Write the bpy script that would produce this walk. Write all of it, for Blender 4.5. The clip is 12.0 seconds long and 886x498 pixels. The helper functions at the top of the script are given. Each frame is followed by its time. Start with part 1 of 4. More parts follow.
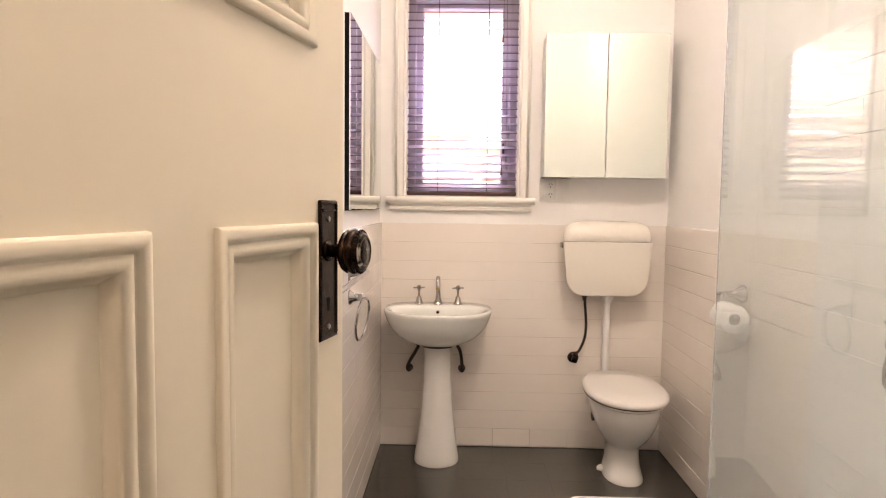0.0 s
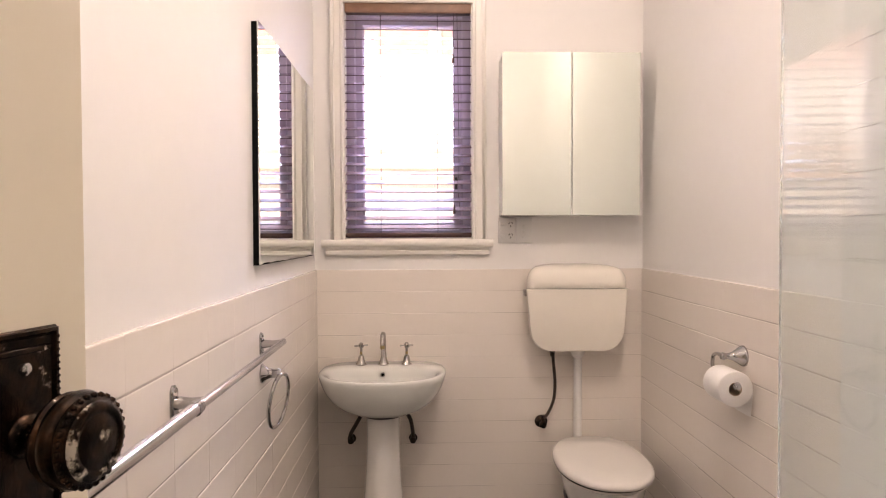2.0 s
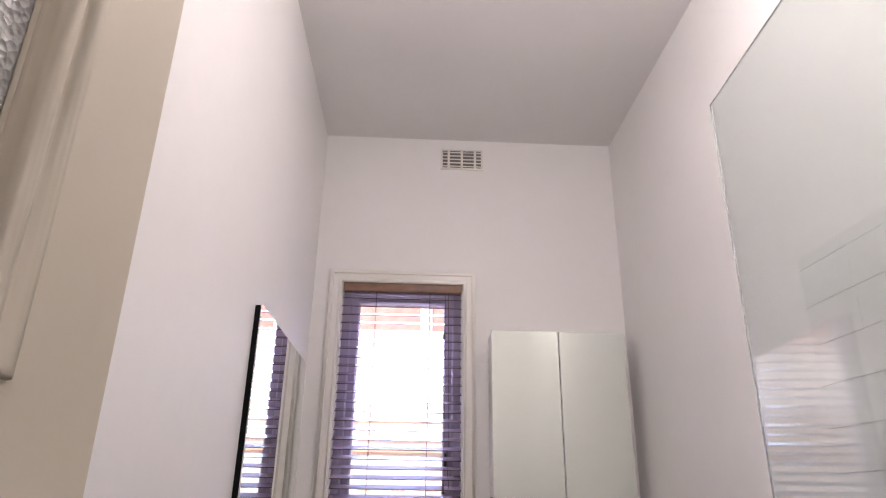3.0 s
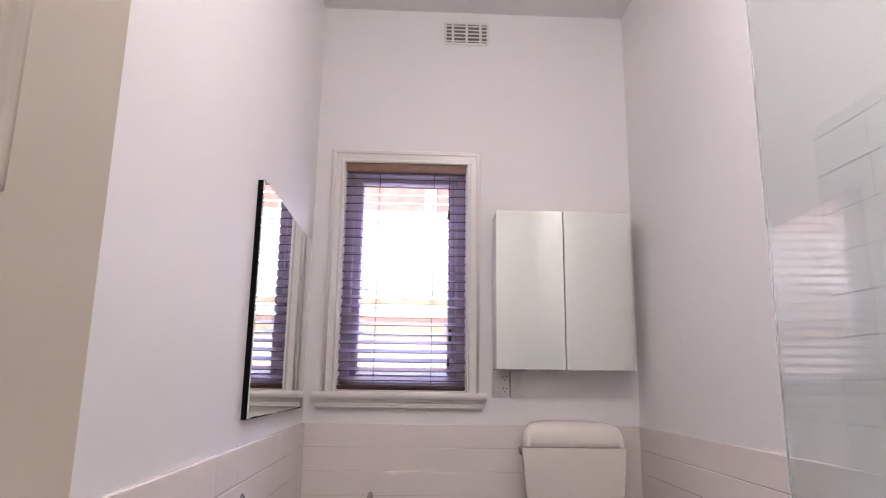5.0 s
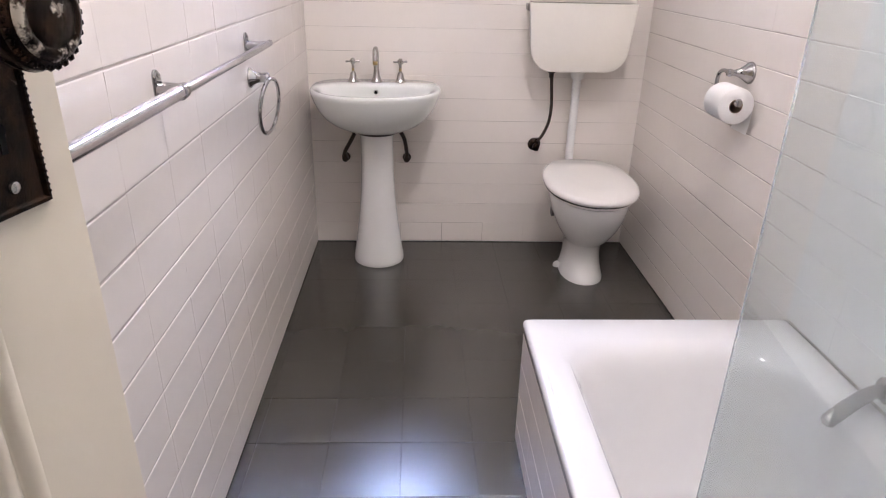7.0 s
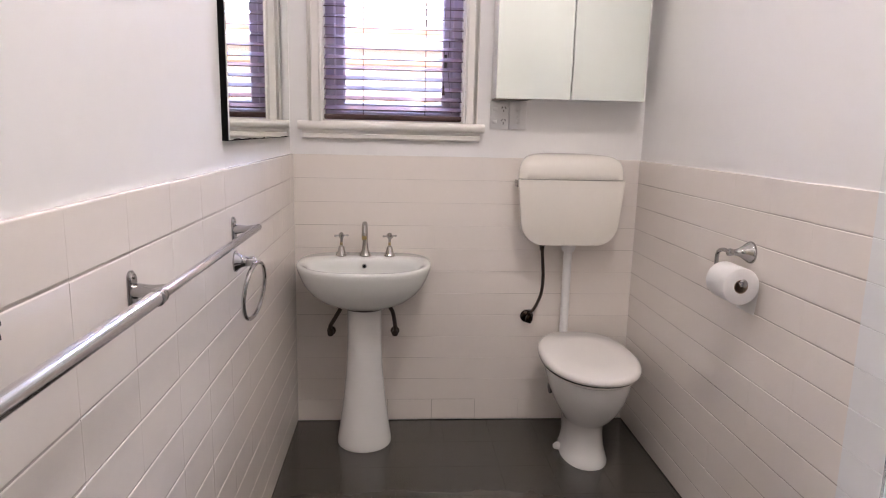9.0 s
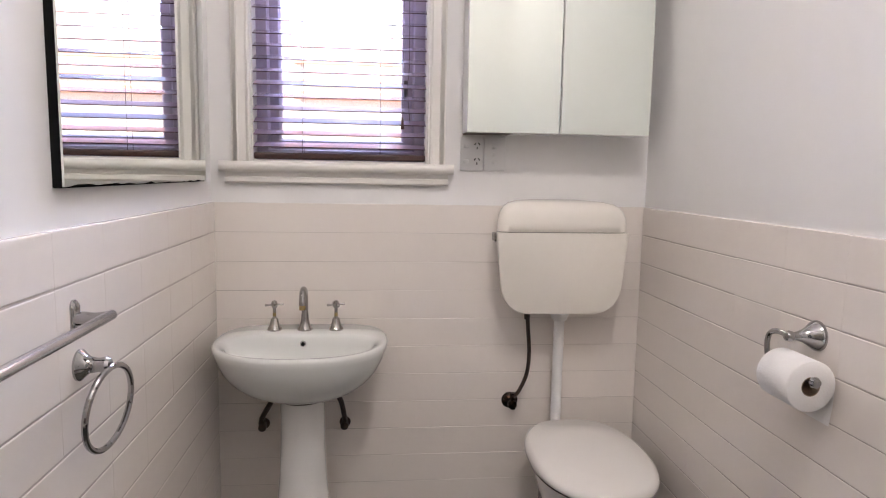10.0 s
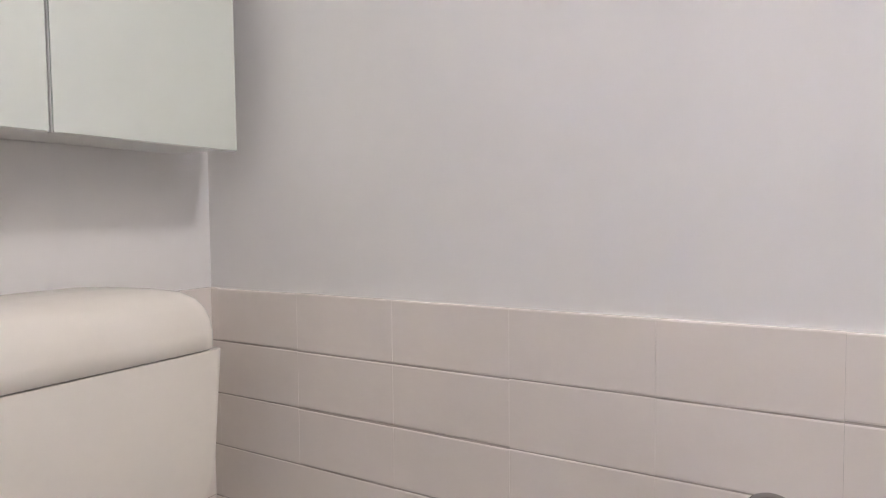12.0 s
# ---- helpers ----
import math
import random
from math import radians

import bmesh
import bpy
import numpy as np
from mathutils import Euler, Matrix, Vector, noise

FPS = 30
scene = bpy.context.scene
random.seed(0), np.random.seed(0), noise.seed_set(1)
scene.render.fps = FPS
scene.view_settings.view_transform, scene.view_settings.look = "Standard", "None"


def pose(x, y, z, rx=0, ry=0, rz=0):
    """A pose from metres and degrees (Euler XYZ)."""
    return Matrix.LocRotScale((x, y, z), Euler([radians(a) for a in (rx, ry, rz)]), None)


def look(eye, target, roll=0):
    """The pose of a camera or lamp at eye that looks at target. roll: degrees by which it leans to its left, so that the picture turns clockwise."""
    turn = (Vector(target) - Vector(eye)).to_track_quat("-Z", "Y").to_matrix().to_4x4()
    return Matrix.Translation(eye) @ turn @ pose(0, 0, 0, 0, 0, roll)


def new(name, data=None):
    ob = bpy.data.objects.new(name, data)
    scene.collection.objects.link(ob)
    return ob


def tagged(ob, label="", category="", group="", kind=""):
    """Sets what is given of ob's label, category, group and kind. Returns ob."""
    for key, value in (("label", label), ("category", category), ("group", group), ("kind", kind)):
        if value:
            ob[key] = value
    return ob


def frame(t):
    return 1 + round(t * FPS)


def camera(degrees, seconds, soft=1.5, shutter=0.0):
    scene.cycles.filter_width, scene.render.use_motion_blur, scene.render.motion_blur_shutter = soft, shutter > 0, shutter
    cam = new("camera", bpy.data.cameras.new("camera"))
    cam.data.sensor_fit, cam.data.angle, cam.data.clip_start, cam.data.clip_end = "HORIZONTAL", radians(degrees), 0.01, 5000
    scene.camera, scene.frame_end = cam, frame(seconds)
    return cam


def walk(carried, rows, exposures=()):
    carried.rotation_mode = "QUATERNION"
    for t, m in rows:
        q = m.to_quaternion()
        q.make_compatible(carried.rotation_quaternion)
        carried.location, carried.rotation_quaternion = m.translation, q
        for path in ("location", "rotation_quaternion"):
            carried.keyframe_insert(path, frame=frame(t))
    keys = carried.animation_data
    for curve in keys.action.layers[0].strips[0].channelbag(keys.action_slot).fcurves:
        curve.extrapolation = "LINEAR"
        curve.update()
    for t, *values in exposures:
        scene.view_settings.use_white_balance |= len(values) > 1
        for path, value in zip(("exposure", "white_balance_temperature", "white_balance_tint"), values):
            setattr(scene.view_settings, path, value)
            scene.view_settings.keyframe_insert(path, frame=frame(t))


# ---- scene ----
cam = camera(69.2, 12.0, soft=1.1)
PATH = [
    (0, (0.013, 0.057, 1.316), (-0.035, 2.052, 1.18), 0.7),
    (0.5, (0.023, 0.216, 1.322), (0.076, 2.211, 1.19), -0.5),
    (1, (0.071, 0.368, 1.336), (0.131, 2.363, 1.206), -0.7),
    (1.5, (0.091, 0.46, 1.356), (0.146, 2.455, 1.228), -0.7),
    (2, (0.093, 0.517, 1.382), (0.153, 2.516, 1.337), -0.2),
    (2.5, (0.086, 0.504, 1.426), (0.162, 2.475, 1.756), 0.4),
    (3, (0.083, 0.475, 1.45), (0.167, 2.335, 2.18), 0.9),
    (3.2, (0.084, 0.471, 1.458), (0.167, 2.299, 2.265), 0.8),
    (4.8, (0.081, 0.493, 1.419), (0.165, 2.405, 1.999), 1.1),
    (5, (0.083, 0.509, 1.406), (0.164, 2.465, 1.812), 0.8),
    (5.5, (0.086, 0.528, 1.367), (0.167, 2.525, 1.312), 1.1),
    (6, (0.086, 0.537, 1.324), (0.168, 2.47, 0.816), 1.3),
    (6.2, (0.086, 0.542, 1.307), (0.169, 2.433, 0.66), 1.2),
    (6.5, (0.091, 0.541, 1.292), (0.171, 2.383, 0.516), 1.3),
    (6.7, (0.092, 0.541, 1.283), (0.171, 2.364, 0.465), 1.3),
    (8.3, (0.059, 0.581, 1.304), (0.164, 2.46, 0.628), 1.7),
    (8.5, (0.054, 0.594, 1.319), (0.163, 2.514, 0.77), 1.5),
    (9, (0.051, 0.695, 1.333), (0.19, 2.656, 0.969), 1.3),
    (9.3, (0.111, 0.834, 1.332), (0.247, 2.805, 1.019), 0.9),
    (9.5, (0.144, 0.949, 1.341), (0.289, 2.922, 1.049), 0.9),
    (10, (0.154, 1.247, 1.329), (0.356, 3.223, 1.096), 1.0),
    (10.2, (0.156, 1.376, 1.345), (0.403, 3.349, 1.124), 1.0),
    (10.5, (0.126, 1.595, 1.354), (0.551, 3.54, 1.165), 0.9),
    (10.7, (0.164, 1.714, 1.343), (0.703, 3.632, 1.173), 1.0),
    (11, (0.172, 1.94, 1.37), (1.005, 3.752, 1.219), 1.0),
    (11.5, (0.204, 2.23, 1.363), (1.463, 3.779, 1.246), 0.3),
    (11.7, (0.239, 2.310, 1.362), (1.640, 3.735, 1.258), 0.0),
    (12, (0.289, 2.486, 1.350), (2.004, 3.510, 1.250), -0.6),
]
EXPOSURES = [
    (0.0, 1.92, 8100, 22),
    (0.5, 1.66, 7600, 22),
    (1.0, 1.63, 6600, 21),
    (1.5, 1.68, 7500, 25),
    (2.0, 1.55, 7900, 25),
    (2.5, 1.18, 7200, 21),
    (3.0, 0.88, 6600, 23),
    (5.0, 0.98, 6450, 26),
    (5.5, 1.28, 6350, 27),
    (6.0, 1.56, 6250, 21),
    (6.5, 1.95, 6150, 21),
    (8.5, 1.80, 6600, 20),
    (9.0, 1.52, 6550, 21),
    (9.5, 1.53, 6500, 20),
    (10.0, 1.50, 6450, 18),
    (10.5, 1.05, 6450, 18),
    (11.5, 1.02, 6450, 18),
    (12.0, 1.46, 6300, 17),
]
walk(cam, [(t, look(eye, target, roll)) for t, eye, target, roll in PATH], EXPOSURES)

# ---- plan, in metres ----
LEFT, RIGHT, BACK, NEAR = -0.40, 1.115, 3.50, 0.30   # tile faces; NEAR is the doorway wall
CEIL = 3.276
DADO = 1.220
TW, TH = 0.2033, 0.10167          # wall tile pitch
TILE = 0.007                      # how far tiles stand proud of the plaster
HALL_Y = 0.17                     # hall side of the doorway wall

# ---- world, sun, lamps ----
world = bpy.data.worlds.new("world")
scene.world = world
world.use_nodes = True
wn = world.node_tree.nodes
sky = wn.new("ShaderNodeTexSky")
sky.sky_type = 'NISHITA'
sky.sun_disc = False
sky.sun_elevation = radians(57)
sky.sun_rotation = radians(190)
world.node_tree.links.new(sky.outputs[0], wn["Background"].inputs[0])
wn["Background"].inputs[1].default_value = 0.15

sun_data = bpy.data.lights.new("sun", 'SUN')
sun_data.energy = 5.0
sun_data.angle = radians(0.6)
sun_data.color = (1.0, 0.95, 0.87)
sun = new("sun", sun_data)
sun.matrix_world = look((-0.5, -2.7, 4.25), (0, 0.0, 0.0))


def globe_lamp(name, place, radius, watts, colour):
    d = bpy.data.lights.new(name, 'POINT')
    d.shadow_soft_size = radius
    d.energy = watts
    d.color = colour
    ob = new(name, d)
    ob.location = place
    return ob


globe_lamp("bathroom_lamp", (0.46, 1.48, CEIL - 0.24), 0.09, 11.0, (1.0, 0.97, 0.93))
# second lamp for the same unseen fitting, added to weight its light downwards
dd = bpy.data.lights.new("bathroom_lamp_down", 'AREA')
dd.shape = 'DISK'
dd.size = 0.24
dd.energy = 1.8
dd.color = (1.0, 0.97, 0.93)
dl = new("bathroom_lamp_down", dd)
dl.location = (0.46, 1.48, CEIL - 0.095)
# unseen hall lamp, added as warm front fill through the doorway
globe_lamp("hall_fill_lamp", (0.1, -0.75, 2.75), 0.10, 6.0, (1.0, 0.90, 0.76))

# daylight that falls in through the window, in its opening behind the blind
wd = bpy.data.lights.new("window_daylight", 'AREA')
wd.shape = 'RECTANGLE'
wd.size, wd.size_y = 0.48, 0.36
wd.energy = 0.3
wd.color = (1.0, 0.86, 0.84)
wl = new("window_daylight", wd)
wl.matrix_world = look((0.0245, 3.66, 2.06), (0.0245, 3.0, 2.06))

# skylight that comes down through the upper part of the same opening
sd = bpy.data.lights.new("window_skylight", 'AREA')
sd.shape = 'RECTANGLE'
sd.size, sd.size_y = 0.46, 0.50
sd.energy = 3.6
sd.spread = radians(56)
sd.color = (0.50, 0.66, 1.0)
sl = new("window_skylight", sd)
sl.matrix_world = look((0.0245, 3.80, 2.25), (0.0245, 2.80, 1.13))


# ---- materials ----
def material(name, colour, rough=0.5, metal=0.0, vary=0.04, scale=6.0, bump=0.0, bump_scale=60.0, coat=0.0,
             rough_vary=0.0, per_object=0.0, spec=0.5):
    """A painted or solid surface: base colour with cloudy and fine variation, uneven gloss and a fine relief."""
    m = bpy.data.materials.new(name)
    m.use_nodes = True
    nt = m.node_tree
    n, l = nt.nodes, nt.links
    b = n["Principled BSDF"]
    b.inputs["Roughness"].default_value = rough
    b.inputs["Metallic"].default_value = metal
    b.inputs["Coat Weight"].default_value = coat
    b.inputs["Coat Roughness"].default_value = 0.06
    b.inputs["Specular IOR Level"].default_value = spec
    geo = n.new("ShaderNodeNewGeometry")
    big = n.new("ShaderNodeTexNoise")
    big.inputs["Scale"].default_value = scale
    big.inputs["Detail"].default_value = 4
    fine = n.new("ShaderNodeTexNoise")
    fine.inputs["Scale"].default_value = scale * 14
    fine.inputs["Detail"].default_value = 3
    for t in (big, fine):
        l.new(geo.outputs["Position"], t.inputs["Vector"])
    add = n.new("ShaderNodeMath")
    add.operation = 'MULTIPLY_ADD'
    add.inputs[1].default_value = 0.35
    l.new(fine.outputs["Fac"], add.inputs[0])
    l.new(big.outputs["Fac"], add.inputs[2])
    last = add.outputs[0]
    if per_object:
        info = n.new("ShaderNodeObjectInfo")
        pa = n.new("ShaderNodeMath")
        pa.operation = 'MULTIPLY_ADD'
        pa.inputs[1].default_value = per_object
        l.new(info.outputs["Random"], pa.inputs[0])
        l.new(last, pa.inputs[2])
        last = pa.outputs[0]
    ramp = n.new("ShaderNodeMapRange")
    ramp.inputs["From Min"].default_value = 0.35
    ramp.inputs["From Max"].default_value = 1.0
    ramp.inputs["To Min"].default_value = 1.0 - vary * 1.5
    ramp.inputs["To Max"].default_value = 1.0 + vary
    l.new(last, ramp.inputs["Value"])
    mul = n.new("ShaderNodeVectorMath")
    mul.operation = 'SCALE'
    mul.inputs[0].default_value = colour
    l.new(ramp.outputs[0], mul.inputs["Scale"])
    l.new(mul.outputs[0], b.inputs["Base Color"])
    if rough_vary:
        rr = n.new("ShaderNodeMapRange")
        rr.inputs["From Min"].default_value = 0.3
        rr.inputs["From Max"].default_value = 0.7
        rr.inputs["To Min"].default_value = max(0.0, rough - rough_vary)
        rr.inputs["To Max"].default_value = rough + rough_vary
        l.new(big.outputs["Fac"], rr.inputs["Value"])
        l.new(rr.outputs[0], b.inputs["Roughness"])
    if bump:
        rel = n.new("ShaderNodeTexNoise")
        rel.inputs["Scale"].default_value = bump_scale
        rel.inputs["Detail"].default_value = 3
        l.new(geo.outputs["Position"], rel.inputs["Vector"])
        bp = n.new("ShaderNodeBump")
        bp.inputs["Strength"].default_value = 1.0
        bp.inputs["Distance"].default_value = bump
        l.new(rel.outputs["Fac"], bp.inputs["Height"])
        l.new(bp.outputs[0], b.inputs["Normal"])
    return m


PLASTER = material("wall_paint", (0.845, 0.83, 0.812), 0.55, vary=0.02, scale=1.6, bump=0.0012, bump_scale=6, rough_vary=0.06)
CEILING = material("ceiling_paint", (0.83, 0.81, 0.79), 0.7, vary=0.02, scale=1.5, bump=0.0006, bump_scale=25)
TILE_PAINT = material("tile_paint", (0.83, 0.768, 0.710), 0.15, vary=0.018, scale=3.0, bump=0.0005, bump_scale=20, rough_vary=0.06, per_object=0.06)
SHOWER_TILE = material("shower_tile", (0.80, 0.80, 0.79), 0.14, vary=0.02, scale=3.0, bump=0.0005, bump_scale=24, per_object=0.2)
# joints share the white paint; shade in their relief is put into this colour
GROUT = material("painted_joint_shaded", (0.46, 0.40, 0.355), 0.5, vary=0.2, scale=9.0)
FLOOR_PAINT = material("floor_paint", (0.050, 0.045, 0.037), 0.23, vary=0.03, scale=1.5, bump=0.0002, bump_scale=5, spec=0.85)
TRIM = material("trim_paint", (0.80, 0.77, 0.72), 0.28, vary=0.02, scale=5, bump=0.0004, bump_scale=40)
DOOR_PAINT = material("door_paint", (0.75, 0.675, 0.555), 0.34, vary=0.012, scale=1.2, bump=0.0003, bump_scale=30)
CERAMIC = material("ceramic", (0.86, 0.85, 0.825), 0.07, vary=0.01, scale=4, coat=0.4)
BASIN_CERAMIC = material("basin_ceramic", (0.75, 0.76, 0.73), 0.07, vary=0.02, scale=4, coat=0.4)
CISTERN = material("aged_plastic", (0.85, 0.805, 0.725), 0.22, vary=0.02, scale=5, bump=0.0002, bump_scale=60)
SEAT = material("seat_plastic", (0.87, 0.84, 0.80), 0.18, vary=0.012, scale=6)
WHITE_PLASTIC = material("white_plastic", (0.80, 0.79, 0.77), 0.3, vary=0.015, scale=10)
ENAMEL = material("bath_enamel", (0.70, 0.685, 0.675), 0.10, vary=0.012, scale=4, coat=0.3)
CHROME = material("chrome", (0.42, 0.41, 0.41), 0.07, metal=1.0, vary=0.05, scale=30, rough_vary=0.04)
STEEL = material("brushed_steel", (0.43, 0.41, 0.39), 0.20, metal=1.0, vary=0.08, scale=60)
WORN_BRASS = material("worn_brass", (0.42, 0.31, 0.14), 0.28, metal=1.0, vary=0.3, scale=60)
RAIL = material("rail_chrome", (0.66, 0.64, 0.66), 0.17, metal=1.0, vary=0.06, scale=45)
BRAID = material("braided_hose", (0.065, 0.045, 0.035), 0.38, metal=0.7, vary=0.3, scale=120, bump=0.002, bump_scale=420)
DARK = material("dark_rubber_and_shade", (0.03, 0.025, 0.022), 0.5, vary=0.2, scale=40)
BLACK = material("black_void", (0.005, 0.005, 0.005), 0.9, vary=0.1, spec=0.15)
VENT_BACK = material("vent_hollow_shade", (0.20, 0.185, 0.17), 0.8, vary=0.1)
# dark stained wood with its lavender sky sheen put into the base colour
SLAT_SKYLIT = material("slat_wood_skylit", (0.32, 0.245, 0.31), 0.16, vary=0.15, scale=12, coat=1.0, per_object=0.3)
SLAT_SKYLIT.node_tree.nodes["Principled BSDF"].inputs["Coat IOR"].default_value = 1.8
WOOD = material("stained_wood", (0.055, 0.018, 0.014), 0.32, vary=0.25, scale=16, coat=0.25)
PALE_WOOD = material("valance_wood", (0.22, 0.115, 0.07), 0.4, vary=0.2, scale=18)
CORD = material("cord", (0.10, 0.075, 0.085), 0.8, vary=0.1, scale=80)
# white timber; its purple backlit shade is put into the paint colour
SASH_BACKLIT = material("sash_paint_backlit", (0.56, 0.49, 0.58), 0.4, vary=0.04, scale=12)
PAPER = material("tissue_paper", (0.84, 0.82, 0.80), 0.9, vary=0.02, scale=30, bump=0.0008, bump_scale=220)
CARD = material("cardboard", (0.30, 0.22, 0.15), 0.85, vary=0.1, scale=40)
CABINET = material("cabinet_white", (0.80, 0.80, 0.78), 0.3, vary=0.015, scale=6)
CHIPBOARD = material("worn_board", (0.17, 0.13, 0.105), 0.6, vary=0.4, scale=14)
OUT_WALL = material("neighbour_render", (0.84, 0.75, 0.68), 0.8, vary=0.06, scale=3, bump=0.004, bump_scale=40)
OUT_BRICK = material("red_brick", (0.58, 0.30, 0.25), 0.85, vary=0.25, scale=8, per_object=0.6)
OUT_RAIL = material("orange_timber", (0.72, 0.43, 0.31), 0.6, vary=0.2, scale=10)
CONCRETE = material("concrete", (0.36, 0.35, 0.33), 0.85, vary=0.15, scale=3, bump=0.002, bump_scale=50)
LAMP_GLASS = bpy.data.materials.new("lamp_glass")
LAMP_GLASS.use_nodes = True
LAMP_GLASS.node_tree.nodes["Principled BSDF"].inputs["Base Color"].default_value = (0.9, 0.88, 0.84, 1)
LAMP_GLASS.node_tree.nodes["Principled BSDF"].inputs["Emission Color"].default_value = (1.0, 0.94, 0.85, 1)
LAMP_GLASS.node_tree.nodes["Principled BSDF"].inputs["Emission Strength"].default_value = 3.0


def aged_metal():
    """Darkened brass: brown-black patina, rubbed bright on the high spots, with remains of white paint."""
    m = bpy.data.materials.new("aged_brass")
    m.use_nodes = True
    n, l = m.node_tree.nodes, m.node_tree.links
    b = n["Principled BSDF"]
    geo = n.new("ShaderNodeNewGeometry")
    a = n.new("ShaderNodeTexNoise")
    a.inputs["Scale"].default_value = 70
    a.inputs["Detail"].default_value = 6
    c = n.new("ShaderNodeTexNoise")
    c.inputs["Scale"].default_value = 38
    c.inputs["Detail"].default_value = 8
    c.inputs["Roughness"].default_value = 0.7
    for t in (a, c):
        l.new(geo.outputs["Position"], t.inputs["Vector"])
    r1 = n.new("ShaderNodeValToRGB")
    r1.color_ramp.elements[0].position, r1.color_ramp.elements[0].color = 0.40, (0.006, 0.004, 0.003, 1)
    r1.color_ramp.elements[1].position, r1.color_ramp.elements[1].color = 0.92, (0.062, 0.029, 0.013, 1)
    l.new(a.outputs["Fac"], r1.inputs[0])
    r2 = n.new("ShaderNodeValToRGB")
    r2.color_ramp.elements[0].position, r2.color_ramp.elements[0].color = 0.60, (0, 0, 0, 1)
    r2.color_ramp.elements[1].position, r2.color_ramp.elements[1].color = 0.68, (1, 1, 1, 1)
    l.new(c.outputs["Fac"], r2.inputs[0])
    mix = n.new("ShaderNodeMix")
    mix.data_type = 'RGBA'
    l.new(r2.outputs[0], mix.inputs["Factor"])
    l.new(r1.outputs[0], mix.inputs["A"])
    mix.inputs["B"].default_value = (0.42, 0.37, 0.31, 1)
    l.new(mix.outputs["Result"], b.inputs["Base Color"])
    met = n.new("ShaderNodeMath")
    met.operation = 'MULTIPLY_ADD'
    met.inputs[1].default_value = -0.8
    met.inputs[2].default_value = 0.85
    l.new(r2.outputs[0], met.inputs[0])
    l.new(met.outputs[0], b.inputs["Metallic"])
    b.inputs["Roughness"].default_value = 0.20
    bp = n.new("ShaderNodeBump")
    bp.inputs["Distance"].default_value = 0.0012
    l.new(c.outputs["Fac"], bp.inputs["Height"])
    l.new(bp.outputs[0], b.inputs["Normal"])
    return m


def glass(name, tint, rough=0.0, bump=0.0, scale=90):
    m = bpy.data.materials.new(name)
    m.use_nodes = True
    n, l = m.node_tree.nodes, m.node_tree.links
    b = n["Principled BSDF"]
    b.inputs["Base Color"].default_value = (*tint, 1)
    b.inputs["Transmission Weight"].default_value = 1.0
    b.inputs["Roughness"].default_value = rough
    b.inputs["IOR"].default_value = 1.5
    if bump:
        geo = n.new("ShaderNodeNewGeometry")
        v = n.new("ShaderNodeTexVoronoi")
        v.inputs["Scale"].default_value = scale
        l.new(geo.outputs["Position"], v.inputs["Vector"])
        bp = n.new("ShaderNodeBump")
        bp.inputs["Distance"].default_value = bump
        l.new(v.outputs["Distance"], bp.inputs["Height"])
        l.new(bp.outputs[0], b.inputs["Normal"])
    return m


def mirror(name, tint, rough):
    m = bpy.data.materials.new(name)
    m.use_nodes = True
    n, l = m.node_tree.nodes, m.node_tree.links
    b = n["Principled BSDF"]
    b.inputs["Metallic"].default_value = 1.0
    b.inputs["Roughness"].default_value = rough
    geo = n.new("ShaderNodeNewGeometry")
    t = n.new("ShaderNodeTexNoise")
    t.inputs["Scale"].default_value = 5
    l.new(geo.outputs["Position"], t.inputs["Vector"])
    r = n.new("ShaderNodeMapRange")
    r.inputs["To Min"].default_value = 0.96
    r.inputs["To Max"].default_value = 1.02
    l.new(t.outputs["Fac"], r.inputs["Value"])
    mul = n.new("ShaderNodeVectorMath")
    mul.operation = 'SCALE'
    mul.inputs[0].default_value = tint
    l.new(r.outputs[0], mul.inputs["Scale"])
    l.new(mul.outputs[0], b.inputs["Base Color"])
    return m


BRASS = aged_metal()
WORN_NICKEL = aged_metal()
WORN_NICKEL.name = "worn_nickel"
for node in WORN_NICKEL.node_tree.nodes:               # broad pale patches left between dark ones
    if node.type == 'TEX_NOISE' and node.inputs["Scale"].default_value < 50:
        node.inputs["Scale"].default_value = 24
    if node.type == 'VALTORGB' and node.color_ramp.elements[1].color[0] > 0.9:
        node.color_ramp.elements[0].position, node.color_ramp.elements[1].position = 0.49, 0.55
SCREEN_GLASS = glass("screen_glass", (0.85, 0.915, 0.895))


